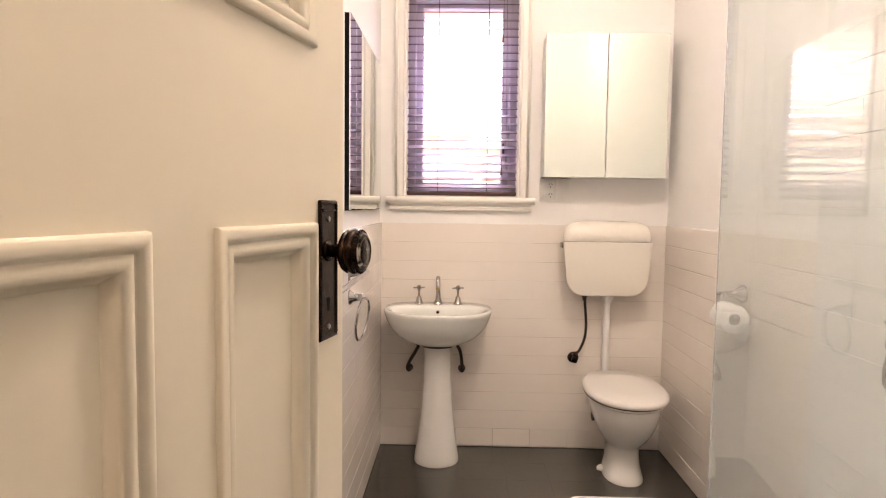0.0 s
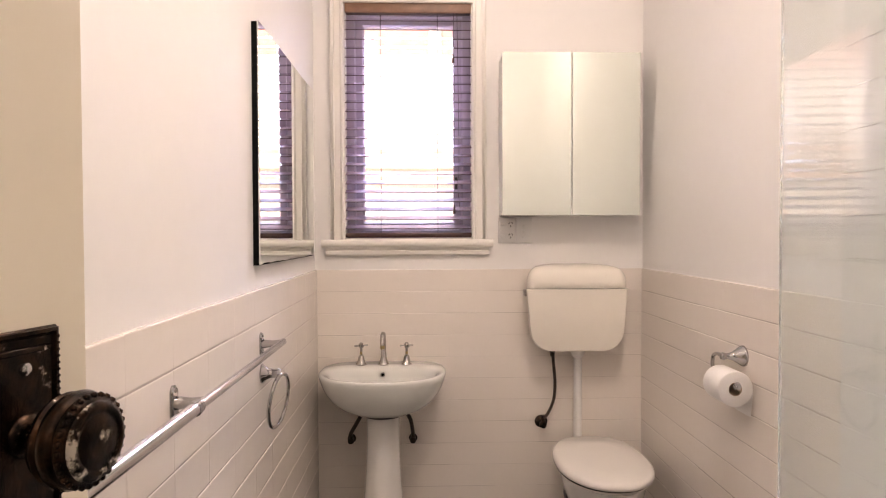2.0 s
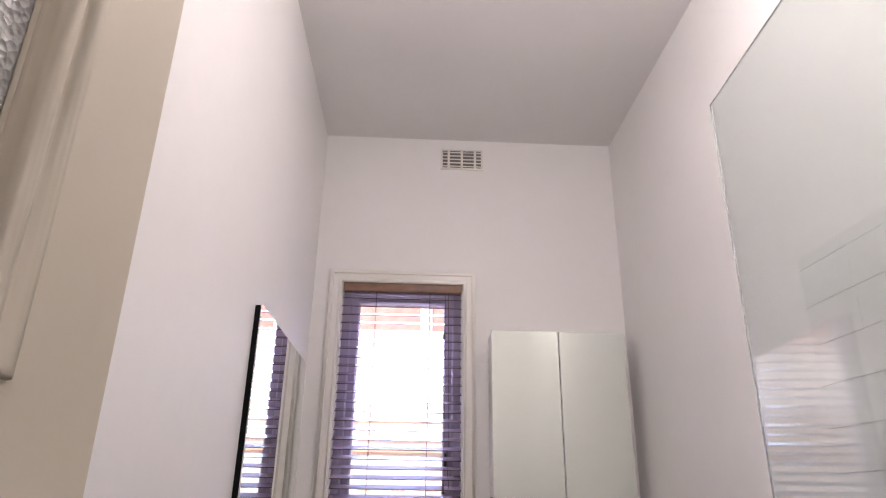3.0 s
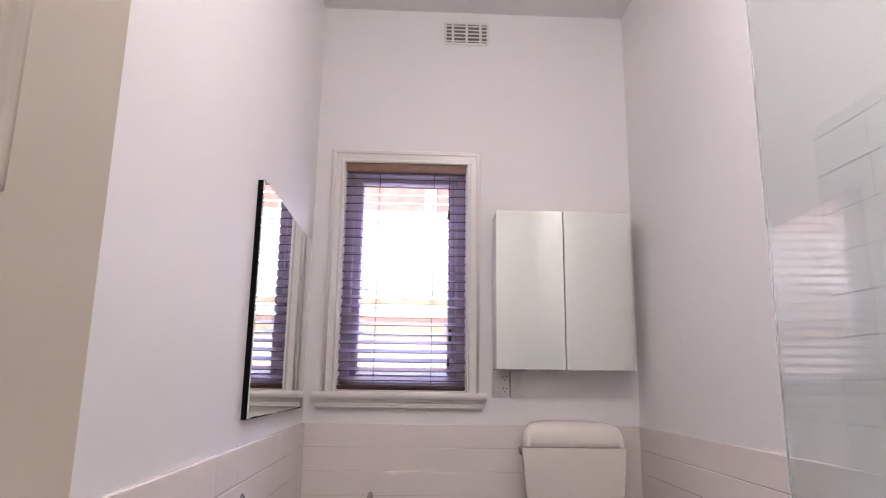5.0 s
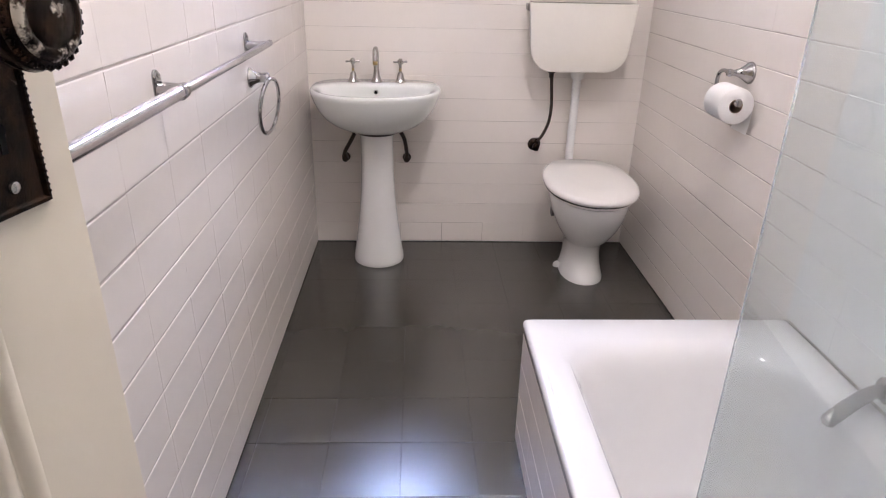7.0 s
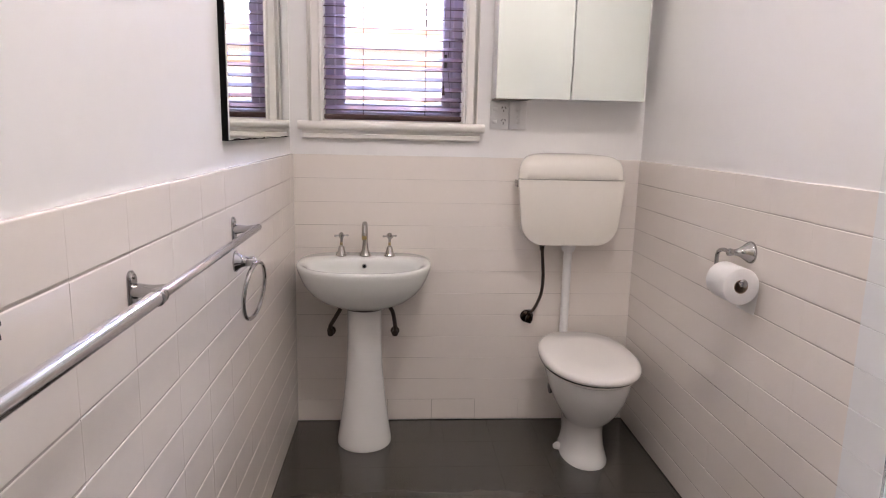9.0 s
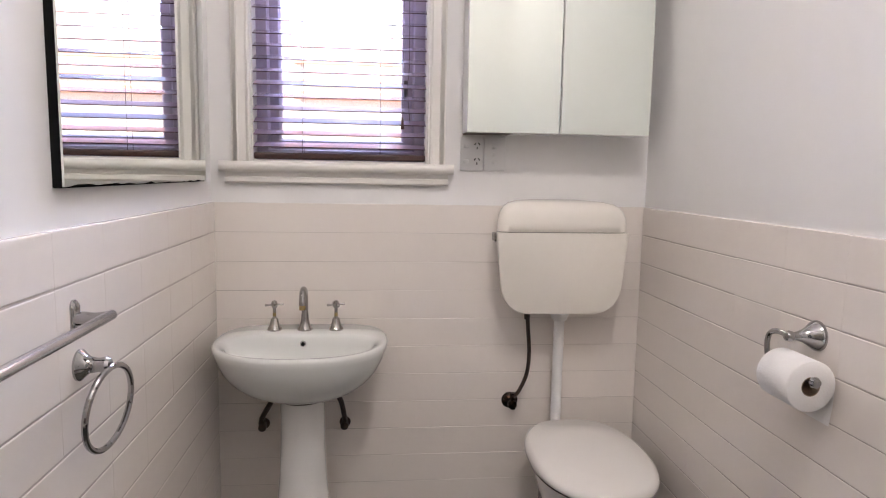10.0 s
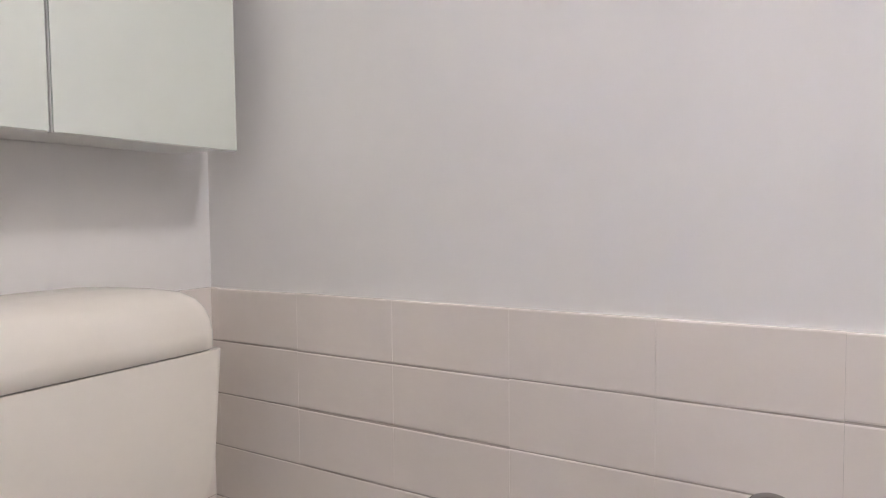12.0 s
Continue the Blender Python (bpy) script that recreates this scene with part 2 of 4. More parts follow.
def soap_film(m, share):
    """A thin dried soap film over glass: a little uneven diffuse white."""
    n, l = m.node_tree.nodes, m.node_tree.links
    film = n.new("ShaderNodeBsdfTranslucent")
    film.inputs["Color"].default_value = (0.80, 0.87, 0.93, 1)
    dif = n.new("ShaderNodeBsdfDiffuse")
    dif.inputs["Color"].default_value = (0.82, 0.87, 0.90, 1)
    both = n.new("ShaderNodeMixShader")
    both.inputs[0].default_value = 0.6
    l.new(film.outputs[0], both.inputs[1])
    l.new(dif.outputs[0], both.inputs[2])
    geo = n.new("ShaderNodeNewGeometry")
    t = n.new("ShaderNodeTexNoise")
    t.inputs["Scale"].default_value = 3
    t.inputs["Detail"].default_value = 2
    l.new(geo.outputs["Position"], t.inputs["Vector"])
    r = n.new("ShaderNodeMapRange")
    r.inputs["From Min"].default_value = 0.3
    r.inputs["From Max"].default_value = 0.7
    r.inputs["To Min"].default_value = share * 0.93
    r.inputs["To Max"].default_value = share * 1.07
    l.new(t.outputs["Fac"], r.inputs["Value"])
    mix = n.new("ShaderNodeMixShader")
    l.new(r.outputs[0], mix.inputs[0])
    l.new(n["Principled BSDF"].outputs[0], mix.inputs[1])
    l.new(both.outputs[0], mix.inputs[2])
    l.new(mix.outputs[0], n["Material Output"].inputs["Surface"])


SCREEN_GLASS.node_tree.nodes["Principled BSDF"].inputs["IOR"].default_value = 1.40
soap_film(SCREEN_GLASS, 0.14)
WINDOW_GLASS = glass("window_glass", (0.99, 0.99, 0.99))
PEBBLE_GLASS = glass("pebbled_glass", (0.88, 0.87, 0.84), 0.4, 0.004, 160)
PEBBLE_GLASS.node_tree.nodes["Principled BSDF"].inputs["Transmission Weight"].default_value = 0.3
MIRROR = mirror("mirror_silver", (0.88, 0.90, 0.87), 0.008)
# gloss white cabinet doors, given a partly mirror-like surface for faint reflections
GLOSS_DOOR = mirror("gloss_door_white", (0.80, 0.85, 0.785), 0.05)
GLOSS_DOOR.node_tree.nodes["Principled BSDF"].inputs["Metallic"].default_value = 0.45


# ---- building helpers ----
def link_mesh(name, bm, mat, smooth=True, angle=35):
    me = bpy.data.meshes.new(name)
    bm.normal_update()
    if smooth:
        for f in bm.faces:
            f.smooth = True
        lim = radians(angle)
        for e in bm.edges:
            if len(e.link_faces) == 2 and e.link_faces[0].normal.angle(e.link_faces[1].normal, 0) > lim:
                e.smooth = False
    bm.to_mesh(me)
    bm.free()
    me.materials.append(mat)
    return me


def thing(name, place, label, category, group="", kind=""):
    """An Empty at the base of a thing, which parents its parts."""
    ob = new(name)
    ob.empty_display_size = 0.05
    ob.location = place
    return tagged(ob, label, category, group, kind)


def origin_of(ob):
    p = Vector((0, 0, 0))
    while ob is not None:
        p += ob.location
        ob = ob.parent
    return p


def part(name, bm, mat, parent=None, label="", local=False, smooth=True, angle=35):
    """One bmesh, in world coordinates (or, with local, in its parent's), as one mesh object under its parent."""
    if parent is not None and not local:
        bmesh.ops.translate(bm, verts=bm.verts, vec=-origin_of(parent))
    ob = new(name, link_mesh(name, bm, mat, smooth, angle))
    if parent is not None:
        ob.parent = parent
    if label:
        ob["label"] = label
    return ob


def solid(name, bm, mat, label, category, kind="", smooth=True, angle=35, group=""):
    """A thing or a piece of the setting that is one mesh."""
    return tagged(part(name, bm, mat, None, "", False, smooth, angle), label, category, group, kind)


def box(x0, y0, z0, x1, y1, z1, bevel=0.0, segments=2, bm=None):
    bm = bm if bm is not None else bmesh.new()
    made = bmesh.ops.create_cube(bm, size=1.0)["verts"]
    for v in made:
        v.co = Vector(((x0 + x1) / 2 + v.co.x * (x1 - x0), (y0 + y1) / 2 + v.co.y * (y1 - y0), (z0 + z1) / 2 + v.co.z * (z1 - z0)))
    if bevel:
        es = list({e for v in made for e in v.link_edges})
        bmesh.ops.bevel(bm, geom=es, offset=bevel, segments=segments, profile=0.5, affect='EDGES')
    return bm


def rings(loops, close_start=True, close_end=True, bm=None):
    """Skin through closed loops of equally many points."""
    bm = bm if bm is not None else bmesh.new()
    vs = [[bm.verts.new(p) for p in loop] for loop in loops]
    n = len(loops[0])
    for a, b in zip(vs, vs[1:]):
        for i in range(n):
            bm.faces.new((a[i], a[(i + 1) % n], b[(i + 1) % n], b[i]))
    if close_start:
        bm.faces.new(list(reversed(vs[0])))
    if close_end:
        bm.faces.new(vs[-1])
    bmesh.ops.recalc_face_normals(bm, faces=bm.faces)
    return bm


def lathe(profile, place, axis='z', n=32, sx=1.0, sy=1.0, bm=None):
    """A turned shape: profile is (radius, height along the axis)."""
    def put(r, h, a):
        u, v = r * math.cos(a) * sx, r * math.sin(a) * sy
        o = {'z': (u, v, h), 'x': (h, u, v), 'y': (u, h, v)}[axis]
        return Vector(place) + Vector(o)
    return rings([[put(r, h, 2 * math.pi * i / n) for i in range(n)] for r, h in profile], bm=bm)


def tube(points, radius, n=10, bm=None, closed=False, radii=None):
    """A round tube along points."""
    pts = [Vector(p) for p in points]
    loops = []
    up = Vector((0.123, 0.231, 0.965)).normalized()
    k = len(pts)
    for i, p in enumerate(pts):
        a = pts[(i - 1) % k] if (closed or i > 0) else p
        b = pts[(i + 1) % k] if (closed or i < k - 1) else p
        d = (b - a).normalized()
        s = d.cross(up).normalized()
        up = s.cross(d).normalized()
        r = radii[i] if radii else radius
        loops.append([p + (s * math.cos(2 * math.pi * j / n) + up * math.sin(2 * math.pi * j / n)) * r for j in range(n)])
    if not closed:
        return rings(loops, bm=bm)
    bm = bm if bm is not None else bmesh.new()
    vs = [[bm.verts.new(p) for p in loop] for loop in loops]
    for i in range(k):
        a, b = vs[i], vs[(i + 1) % k]
        for j in range(n):
            bm.faces.new((a[j], a[(j + 1) % n], b[(j + 1) % n], b[j]))
    bmesh.ops.recalc_face_normals(bm, faces=bm.faces)
    return bm


def smooth_path(points, steps=8):
    """A Catmull-Rom curve through a few points."""
    p = [Vector(q) for q in points]
    p = [p[0] * 2 - p[1]] + p + [p[-1] * 2 - p[-2]]
    out = []
    for i in range(1, len(p) - 2):
        for s in range(steps):
            t = s / steps
            out.append(0.5 * ((2 * p[i]) + (p[i + 1] - p[i - 1]) * t + (2 * p[i - 1] - 5 * p[i] + 4 * p[i + 1] - p[i + 2]) * t * t
                              + (3 * p[i] - p[i - 1] - 3 * p[i + 1] + p[i + 2]) * t ** 3))
    out.append(p[-2])
    return out


def moulding(x0, x1, z0, z1, profile, bm=None):
    """A mitred frame in the xz plane that faces -y: profile is (inset, height above y = 0)."""
    bm = bm if bm is not None else bmesh.new()
    loops = []
    for d, h in profile:
        loops.append([bm.verts.new(c) for c in ((x0 + d, -h, z0 + d), (x1 - d, -h, z0 + d), (x1 - d, -h, z1 - d), (x0 + d, -h, z1 - d))])
    for a, b in zip(loops, loops[1:]):
        for i in range(4):
            bm.faces.new((a[i], a[(i + 1) % 4], b[(i + 1) % 4], b[i]))
    bmesh.ops.recalc_face_normals(bm, faces=bm.faces)
    return bm


def rounded_outline(w, h, r, n=6):
    """Corner-rounded rectangle round (0, 0); r is one radius or four (from lower left, counter-clockwise)."""
    rs = r if isinstance(r, (list, tuple)) else [r] * 4
    out = []
    for (cx, cy, a0), q in zip(((-w / 2, -h / 2, 180), (w / 2, -h / 2, 270), (w / 2, h / 2, 0), (-w / 2, h / 2, 90)), rs):
        mx, my = cx + (q if cx < 0 else -q), cy + (q if cy < 0 else -q)
        for i in range(n + 1):
            a = radians(a0 + 90 * i / n)
            out.append((mx + q * math.cos(a), my + q * math.sin(a)))
    return out


# ---- setting: floor, walls, ceiling ----
floor = solid("floor", box(LEFT - 0.3, NEAR - 0.13, -0.15, RIGHT + 0.3, BACK + 0.2, -0.0012), FLOOR_PAINT, "dark grey painted tiled bathroom floor", "floor", "structure")
# the hall's floor and ceiling are unseen, added to keep sun and sky out
hall_floor = solid("floor_hall", box(-1.6, -1.7, -0.15, 1.9, NEAR - 0.13, -0.002), WOOD, "dark stained timber hall floor, unseen, added to close the hall", "floor", "structure")
ceiling = solid("ceiling", box(LEFT - 0.3, NEAR - 0.13, CEIL, RIGHT + 0.3, BACK + 0.22, CEIL + 0.12), CEILING, "plain white painted bathroom ceiling", "ceiling", "structure")
solid("ceiling_hall", box(-1.6, -1.7, 2.95, 1.9, NEAR - 0.13, 3.05), CEILING, "plain white hall ceiling, unseen, added to close the hall", "ceiling", "structure")

WX0, WX1, WZ0, WZ1 = -0.272, 0.321, 1.362, 2.452      # window opening
PB = BACK + TILE                                      # plaster face of the window wall
bm = bmesh.new()
for b in ((LEFT - 0.2, PB, -0.15, WX0, PB + 0.2, CEIL), (WX1, PB, -0.15, RIGHT + 0.2, PB + 0.2, CEIL),
          (WX0, PB, -0.15, WX1, PB + 0.2, WZ0), (WX0, PB, WZ1, WX1, PB + 0.2, CEIL)):
    box(*b, bm=bm)
wall_back = solid("wall_back", bm, PLASTER, "white painted plaster wall above painted tiles", "wall", "structure", smooth=False)
PL = LEFT - 0.012
wall_left = solid("wall_left", box(PL - 0.15, NEAR - 0.13, -0.15, PL, PB, CEIL), PLASTER, "white painted plaster wall above painted tiles", "wall", "structure", smooth=False)
PR = RIGHT + TILE
wall_right = solid("wall_right", box(PR, NEAR - 0.13, -0.15, PR + 0.15, PB, CEIL), PLASTER, "white painted plaster wall above painted tiles", "wall", "structure", smooth=False)
DX0, DX1, DZ = -0.335, 0.425, 2.075                   # doorway
PN = NEAR - TILE
bm = bmesh.new()
for b in ((-1.6, HALL_Y, -0.15, DX0, PN, CEIL), (DX1, HALL_Y, -0.15, 1.9, PN, CEIL), (DX0, HALL_Y, DZ, DX1, PN, CEIL)):
    box(*b, bm=bm)
wall_near = solid("wall_near", bm, PLASTER, "white painted wall with the bathroom doorway", "wall", "structure", smooth=False)
# unseen walls, added so that the hall shell shuts out daylight
solid("wall_hall_far", box(-1.6, -1.8, -0.15, 1.9, -1.7, 3.0), PLASTER, "plain hall wall, unseen, added to close the hall", "wall", "structure", smooth=False)
solid("wall_hall_west", box(-1.7, -1.8, -0.15, -1.6, HALL_Y, 3.0), PLASTER, "plain hall wall, unseen, added to close the hall", "wall", "structure", smooth=False)
solid("wall_hall_east", box(1.9, -1.8, -0.15, 2.0, HALL_Y, 3.0), PLASTER, "plain hall wall, unseen, added to close the hall", "wall", "structure", smooth=False)

# door lining and architrave
bm = bmesh.new()
for b in ((DX0, HALL_Y - 0.004, 0, DX0 + 0.022, PN + 0.004, DZ - 0.022), (DX1 - 0.022, HALL_Y - 0.004, 0, DX1, PN + 0.004, DZ - 0.022), (DX0, HALL_Y - 0.004, DZ - 0.022, DX1, PN + 0.004, DZ)):
    box(*b, bm=bm)
door_frame = solid("trim_door_lining", bm, DOOR_PAINT, "cream painted door lining of the bathroom doorway", "trim", "structure", smooth=False)

# raised bed of mortar, painted over, behind the tiles
JB = 0.0011                                           # depth of the joints
part("joint_bed", box(LEFT, BACK + JB, 0.004, RIGHT, PB, DADO - 0.004), GROUT, wall_back, "painted tile joints", smooth=False)
part("joint_bed", box(PL, NEAR + 0.01, 0.004, LEFT - JB, BACK + JB, DADO - 0.004), GROUT, wall_left, "painted tile joints", smooth=False)
part("joint_bed", box(RIGHT + JB, 2.05, 0.004, PR, BACK + JB, DADO - 0.004), GROUT, wall_right, "painted tile joints", smooth=False)
part("joint_bed", box(RIGHT + JB, NEAR + 0.01, 0.0, PR, 2.048, 2.066), GROUT, wall_right, "painted tile joints", smooth=False)

# ---- window ----
window = tagged(new("window_1"), "single white casement window behind a wooden blind", "window", kind="structure")
window.location = (0.0245, PB, WZ0)
# architrave round the opening, with a stepped profile
arch = bmesh.new()
AR = [(0, 0), (0, 0.020), (0.006, 0.024), (0.018, 0.024), (0.022, 0.018), (0.046, 0.016), (0.052, 0.021), (0.060, 0.021), (0.064, 0.016), (0.064, -0.03)]
moulding(WX0 - 0.064, WX1 + 0.064, WZ0 - 0.09, WZ1 + 0.058, AR, arch)
low = [v for v in arch.verts if v.co.z < WZ0 + 0.2]
for v in low:
    v.co.z = WZ0 - 0.012
bmesh.ops.translate(arch, verts=arch.verts, vec=(0, PB, 0))
part("window_frame", arch, TRIM, window, "cream moulded window architrave", angle=25)
# jambs lining the opening
bm = bmesh.new()
for b in ((WX0, PB + 0.001, WZ0, WX0 + 0.004, PB + 0.2, WZ1), (WX1 - 0.004, PB + 0.001, WZ0, WX1, PB + 0.2, WZ1),
          (WX0, PB + 0.001, WZ1 - 0.004, WX1, PB + 0.2, WZ1), (WX0, PB + 0.001, WZ0, WX1, PB + 0.2, WZ0 + 0.004)):
    box(*b, bm=bm)
part("lining", bm, TRIM, window, smooth=False)
# sill with a rounded nose, and the small apron bead under it
nose = [(PB + 0.02, WZ0 - 0.002), (PB - 0.040, WZ0 - 0.002), (PB - 0.048, WZ0 - 0.006), (PB - 0.052, WZ0 - 0.016), (PB - 0.050, WZ0 - 0.028),
        (PB - 0.042, WZ0 - 0.035), (PB - 0.030, WZ0 - 0.038), (PB + 0.0, WZ0 - 0.038)]
SX0, SX1 = WX0 - 0.102, WX1 + 0.092
part("window_sill", rings([[(x, y, z) for y, z in nose] for x in (SX0, SX1)]), TRIM, window, "cream painted bullnose sill", angle=50)
bead = [(PB, WZ0 - 0.038), (PB - 0.026, WZ0 - 0.038), (PB - 0.020, WZ0 - 0.052), (PB - 0.027, WZ0 - 0.056), (PB - 0.027, WZ0 - 0.070), (PB - 0.018, WZ0 - 0.076), (PB, WZ0 - 0.076)]
part("apron_bead", rings([[(x, y, z) for y, z in bead] for x in (SX0 + 0.016, SX1 - 0.018)]), TRIM, window, angle=30)
# outer frame and casement sash
FY = PB + 0.085
bm = bmesh.new()
moulding(WX0 + 0.004, WX1 - 0.004, WZ0 + 0.004, WZ1 - 0.004, [(0, -0.08), (0, 0.012), (0.036, 0.012), (0.042, 0.0), (0.042, -0.08)], bm)
bmesh.ops.translate(bm, verts=bm.verts, vec=(0, FY, 0))
part("outer_frame", bm, SASH_BACKLIT, window, angle=25)
sash = bmesh.new()
moulding(WX0 + 0.047, WX1 - 0.047, WZ0 + 0.044, WZ1 - 0.044, [(0, -0.045), (0, 0.004), (0.030, 0.004), (0.038, -0.006), (0.038, -0.045)], sash)
bmesh.ops.translate(sash, verts=sash.verts, vec=(0, FY + 0.010, 0))
sash_ob = part("sash", sash, SASH_BACKLIT, window, "white casement sash seen against the light", angle=25)
pane = part("pane", box(WX0 + 0.08, FY + 0.034, WZ0 + 0.08, WX1 - 0.08, FY + 0.038, WZ1 - 0.08), WINDOW_GLASS, window, "clear pane", smooth=False)
pane.visible_shadow = False
# casement stay and catch
latch = part("catch", box(WX1 - 0.078, FY - 0.012, 1.585, WX1 - 0.066, FY + 0.006, 1.655, 0.003), DARK, window, "dark casement catch")

# ---- wooden venetian blind ----
BY = PB + 0.022
blind = thing("venetian_blind", (0.0245, BY, WZ0 + 0.008), "dark stained wooden venetian blind with open slats in the window", "blind")
part("valance", box(WX0 + 0.006, BY - 0.032, WZ1 - 0.050, WX1 - 0.006, BY - 0.022, WZ1 - 0.004, 0.003), PALE_WOOD, blind, "brown wooden valance")
part("head_rail", box(WX0 + 0.008, BY - 0.021, WZ1 - 0.044, WX1 - 0.008, BY + 0.022, WZ1 - 0.006), WOOD, blind, smooth=False)
part("bottom_rail", box(WX0 + 0.004, BY - 0.026, WZ0 + 0.007, WX1 - 0.004, BY + 0.024, WZ0 + 0.029, 0.005, 3), WOOD, blind, "dark red-brown bottom rail")
sb = box(-0.292, -0.024, -0.0016, 0.292, 0.024, 0.0016, 0.0006, 1)
for v in sb.verts:                                    # slightly bowed across its width
    v.co.z += 0.0022 * (1 - (v.co.y / 0.024) ** 2)
SLAT_MESH = link_mesh("slat", sb, SLAT_SKYLIT)
SLAT_MESH.materials.append(WOOD)                      # edges keep the plain dark stain, without the sky sheen
for p in SLAT_MESH.polygons:
    if abs(p.normal.y) > 0.5:
        p.material_index = 1
rnd = random.Random(4)
N_SLATS = 24
for i in range(N_SLATS):
    s = new("slat", SLAT_MESH)
    s.parent = blind
    s.location = (rnd.uniform(-0.001, 0.001), 0, 0.048 + i * (1.0 / N_SLATS))
    s.rotation_euler = (radians(rnd.uniform(21.0, 24.0)), radians(rnd.uniform(-0.15, 0.15)), 0)
for cx in (-0.104, 0.160):
    for dy in (-0.025, 0.025):
        part("ladder_cord", tube([(cx, BY + dy, WZ0 + 0.02), (cx, BY + dy, WZ1 - 0.03)], 0.0011, 5), CORD, blind)
for cx, z0 in ((0.232, 2.21), (0.236, 1.515)):
    cord = part("pull_cord", tube([(cx, BY - 0.030, z0), (cx + 0.003, BY - 0.031, 2.0 if z0 < 2 else 2.3), (0.234, BY - 0.030, WZ1 - 0.03)], 0.0011, 5), CORD, blind)
    part("tassel", lathe([(0.002, 0.004), (0.0035, 0), (0.0055, -0.022), (0.0075, -0.034), (0.004, -0.037)], (cx, BY - 0.030, z0), n=12), WOOD, cord, "dark turned tassel")
part("tilt_cord", tube(smooth_path([(0.262, BY - 0.030, 1.50), (0.252, BY - 0.032, 1.62), (0.258, BY - 0.033, 1.75), (0.25, BY - 0.030, WZ1 - 0.03)]), 0.0013, 5), CORD, blind)

# ---- outside: the neighbour's house across the side path ----
solid("ground", box(-80, -80, -0.25, 80, 80, -0.15), CONCRETE, "concrete side path", "ground", "structure", smooth=False)
house = thing("neighbour_house", (0.3, 5.55, -0.15), "pale rendered neighbouring house with red brick under its eaves", "house")
part("wall", box(-5.0, 5.5, -0.15, 6.0, 5.7, 2.60), OUT_WALL, house, "sunlit cream rendered wall", smooth=False)
part("brick_band", box(-5.0, 5.48, 2.60, 6.0, 5.7, 3.10), OUT_BRICK, house, "red brick band", smooth=False)
part("downpipe", tube([(0.185, 5.44, -0.1), (0.185, 5.44, 3.09)], 0.05, 12), WHITE_PLASTIC, house, "white downpipe")
part("eave", box(-5.2, 5.45, 3.10, 6.2, 5.75, 3.18), WOOD, house, smooth=False)
fence = thing("timber_screen", (0.5, 5.26, -0.15), "low pale timber screen with orange-brown rails beside the path", "fence")
for x in (-0.34, 1.30):
    part("post", box(x, 5.25, -0.15, x + 0.05, 5.30, 2.06), OUT_WALL, fence, smooth=False)
for z, h in ((1.985, 0.040), (1.868, 0.012), (1.785, 0.052), (1.50, 0.05), (1.2, 0.05)):
    part("rail", box(-0.36, 5.235, z - h / 2, 1.36, 5.26, z + h / 2, 0.003, 1), OUT_RAIL, fence)
part("panel", box(-0.29, 5.262, 0.2, 1.30, 5.28, 1.93), OUT_WALL, fence, smooth=False)
for i in range(7):
    x = -0.6 + i * 0.22
    solid("paling_top", box(x, 4.95, 1.50, x + 0.13, 4.97, 1.572, 0.004, 1), OUT_WALL, "short capping block on the path wall", "capping", group="capping blocks on the path wall")
solid("path_wall", box(-1.2, 4.93, -0.15, 1.6, 4.99, 1.499), WHITE_PLASTIC, "low white wall along the side path", "wall", smooth=False)

# ---- wall vent ----
vent = thing("wall_vent", (0.313, PB, 3.106), "small white plaster wall vent with louvred slots near the ceiling", "vent")
VX0, VX1, VZ0, VZ1 = 0.200, 0.427, 3.094, 3.220
bm = bmesh.new()
moulding(VX0, VX1, VZ0, VZ1, [(0, 0), (0, 0.006), (0.004, 0.008), (0.011, 0.008), (0.011, -0.0)], bm)
bmesh.ops.translate(bm, verts=bm.verts, vec=(0, PB, 0))
part("frame", bm, TRIM, vent, angle=25)
# flat grey sheet whose colour stands in for shade behind the slots
part("backing", box(VX0 + 0.011, PB - 0.0015, VZ0 + 0.011, VX1 - 0.011, PB, VZ1 - 0.011), VENT_BACK, vent, "flat grey sheet for the shaded hollow", smooth=False)
for x in (0.2425, 0.3130, 0.3835):
    part("bar", box(x - 0.006, PB - 0.0075, VZ0 + 0.011, x + 0.006, PB - 0.001, VZ1 - 0.011), TRIM, vent, smooth=False)
for i in range(5):
    z = VZ0 + 0.022 + i * 0.0206
    bm = box(VX0 + 0.011, PB - 0.0066, z - 0.0028, VX1 - 0.011, PB - 0.0015, z + 0.0028)
    part("louvre", bm, TRIM, vent, smooth=False)

# ---- ceiling light above the middle of the room ----
light = thing("ceiling_light", (0.46, 1.48, CEIL), "round white glass ceiling light", "lamp")
part("base", lathe([(0.16, 0), (0.16, -0.02), (0.15, -0.024)], (0.46, 1.48, CEIL), n=40), WHITE_PLASTIC, light)
part("diffuser", lathe([(0.15, -0.024), (0.148, -0.04), (0.13, -0.065), (0.09, -0.08), (0.03, -0.086)], (0.46, 1.48, CEIL), n=40), LAMP_GLASS, light, "glowing opal glass")
# unseen hall fitting, added to house the fill lamp
light = thing("ceiling_light", (0.1, -0.75, 2.95), "round white glass hall ceiling light, unseen, added round the fill lamp", "lamp")
part("base", lathe([(0.16, 0), (0.16, -0.02), (0.15, -0.024)], (0.1, -0.75, 2.95), n=40), WHITE_PLASTIC, light)
part("diffuser", lathe([(0.15, -0.024), (0.148, -0.04), (0.13, -0.065), (0.09, -0.08), (0.03, -0.086)], (0.1, -0.75, 2.95), n=40), LAMP_GLASS, light, "glowing opal glass")

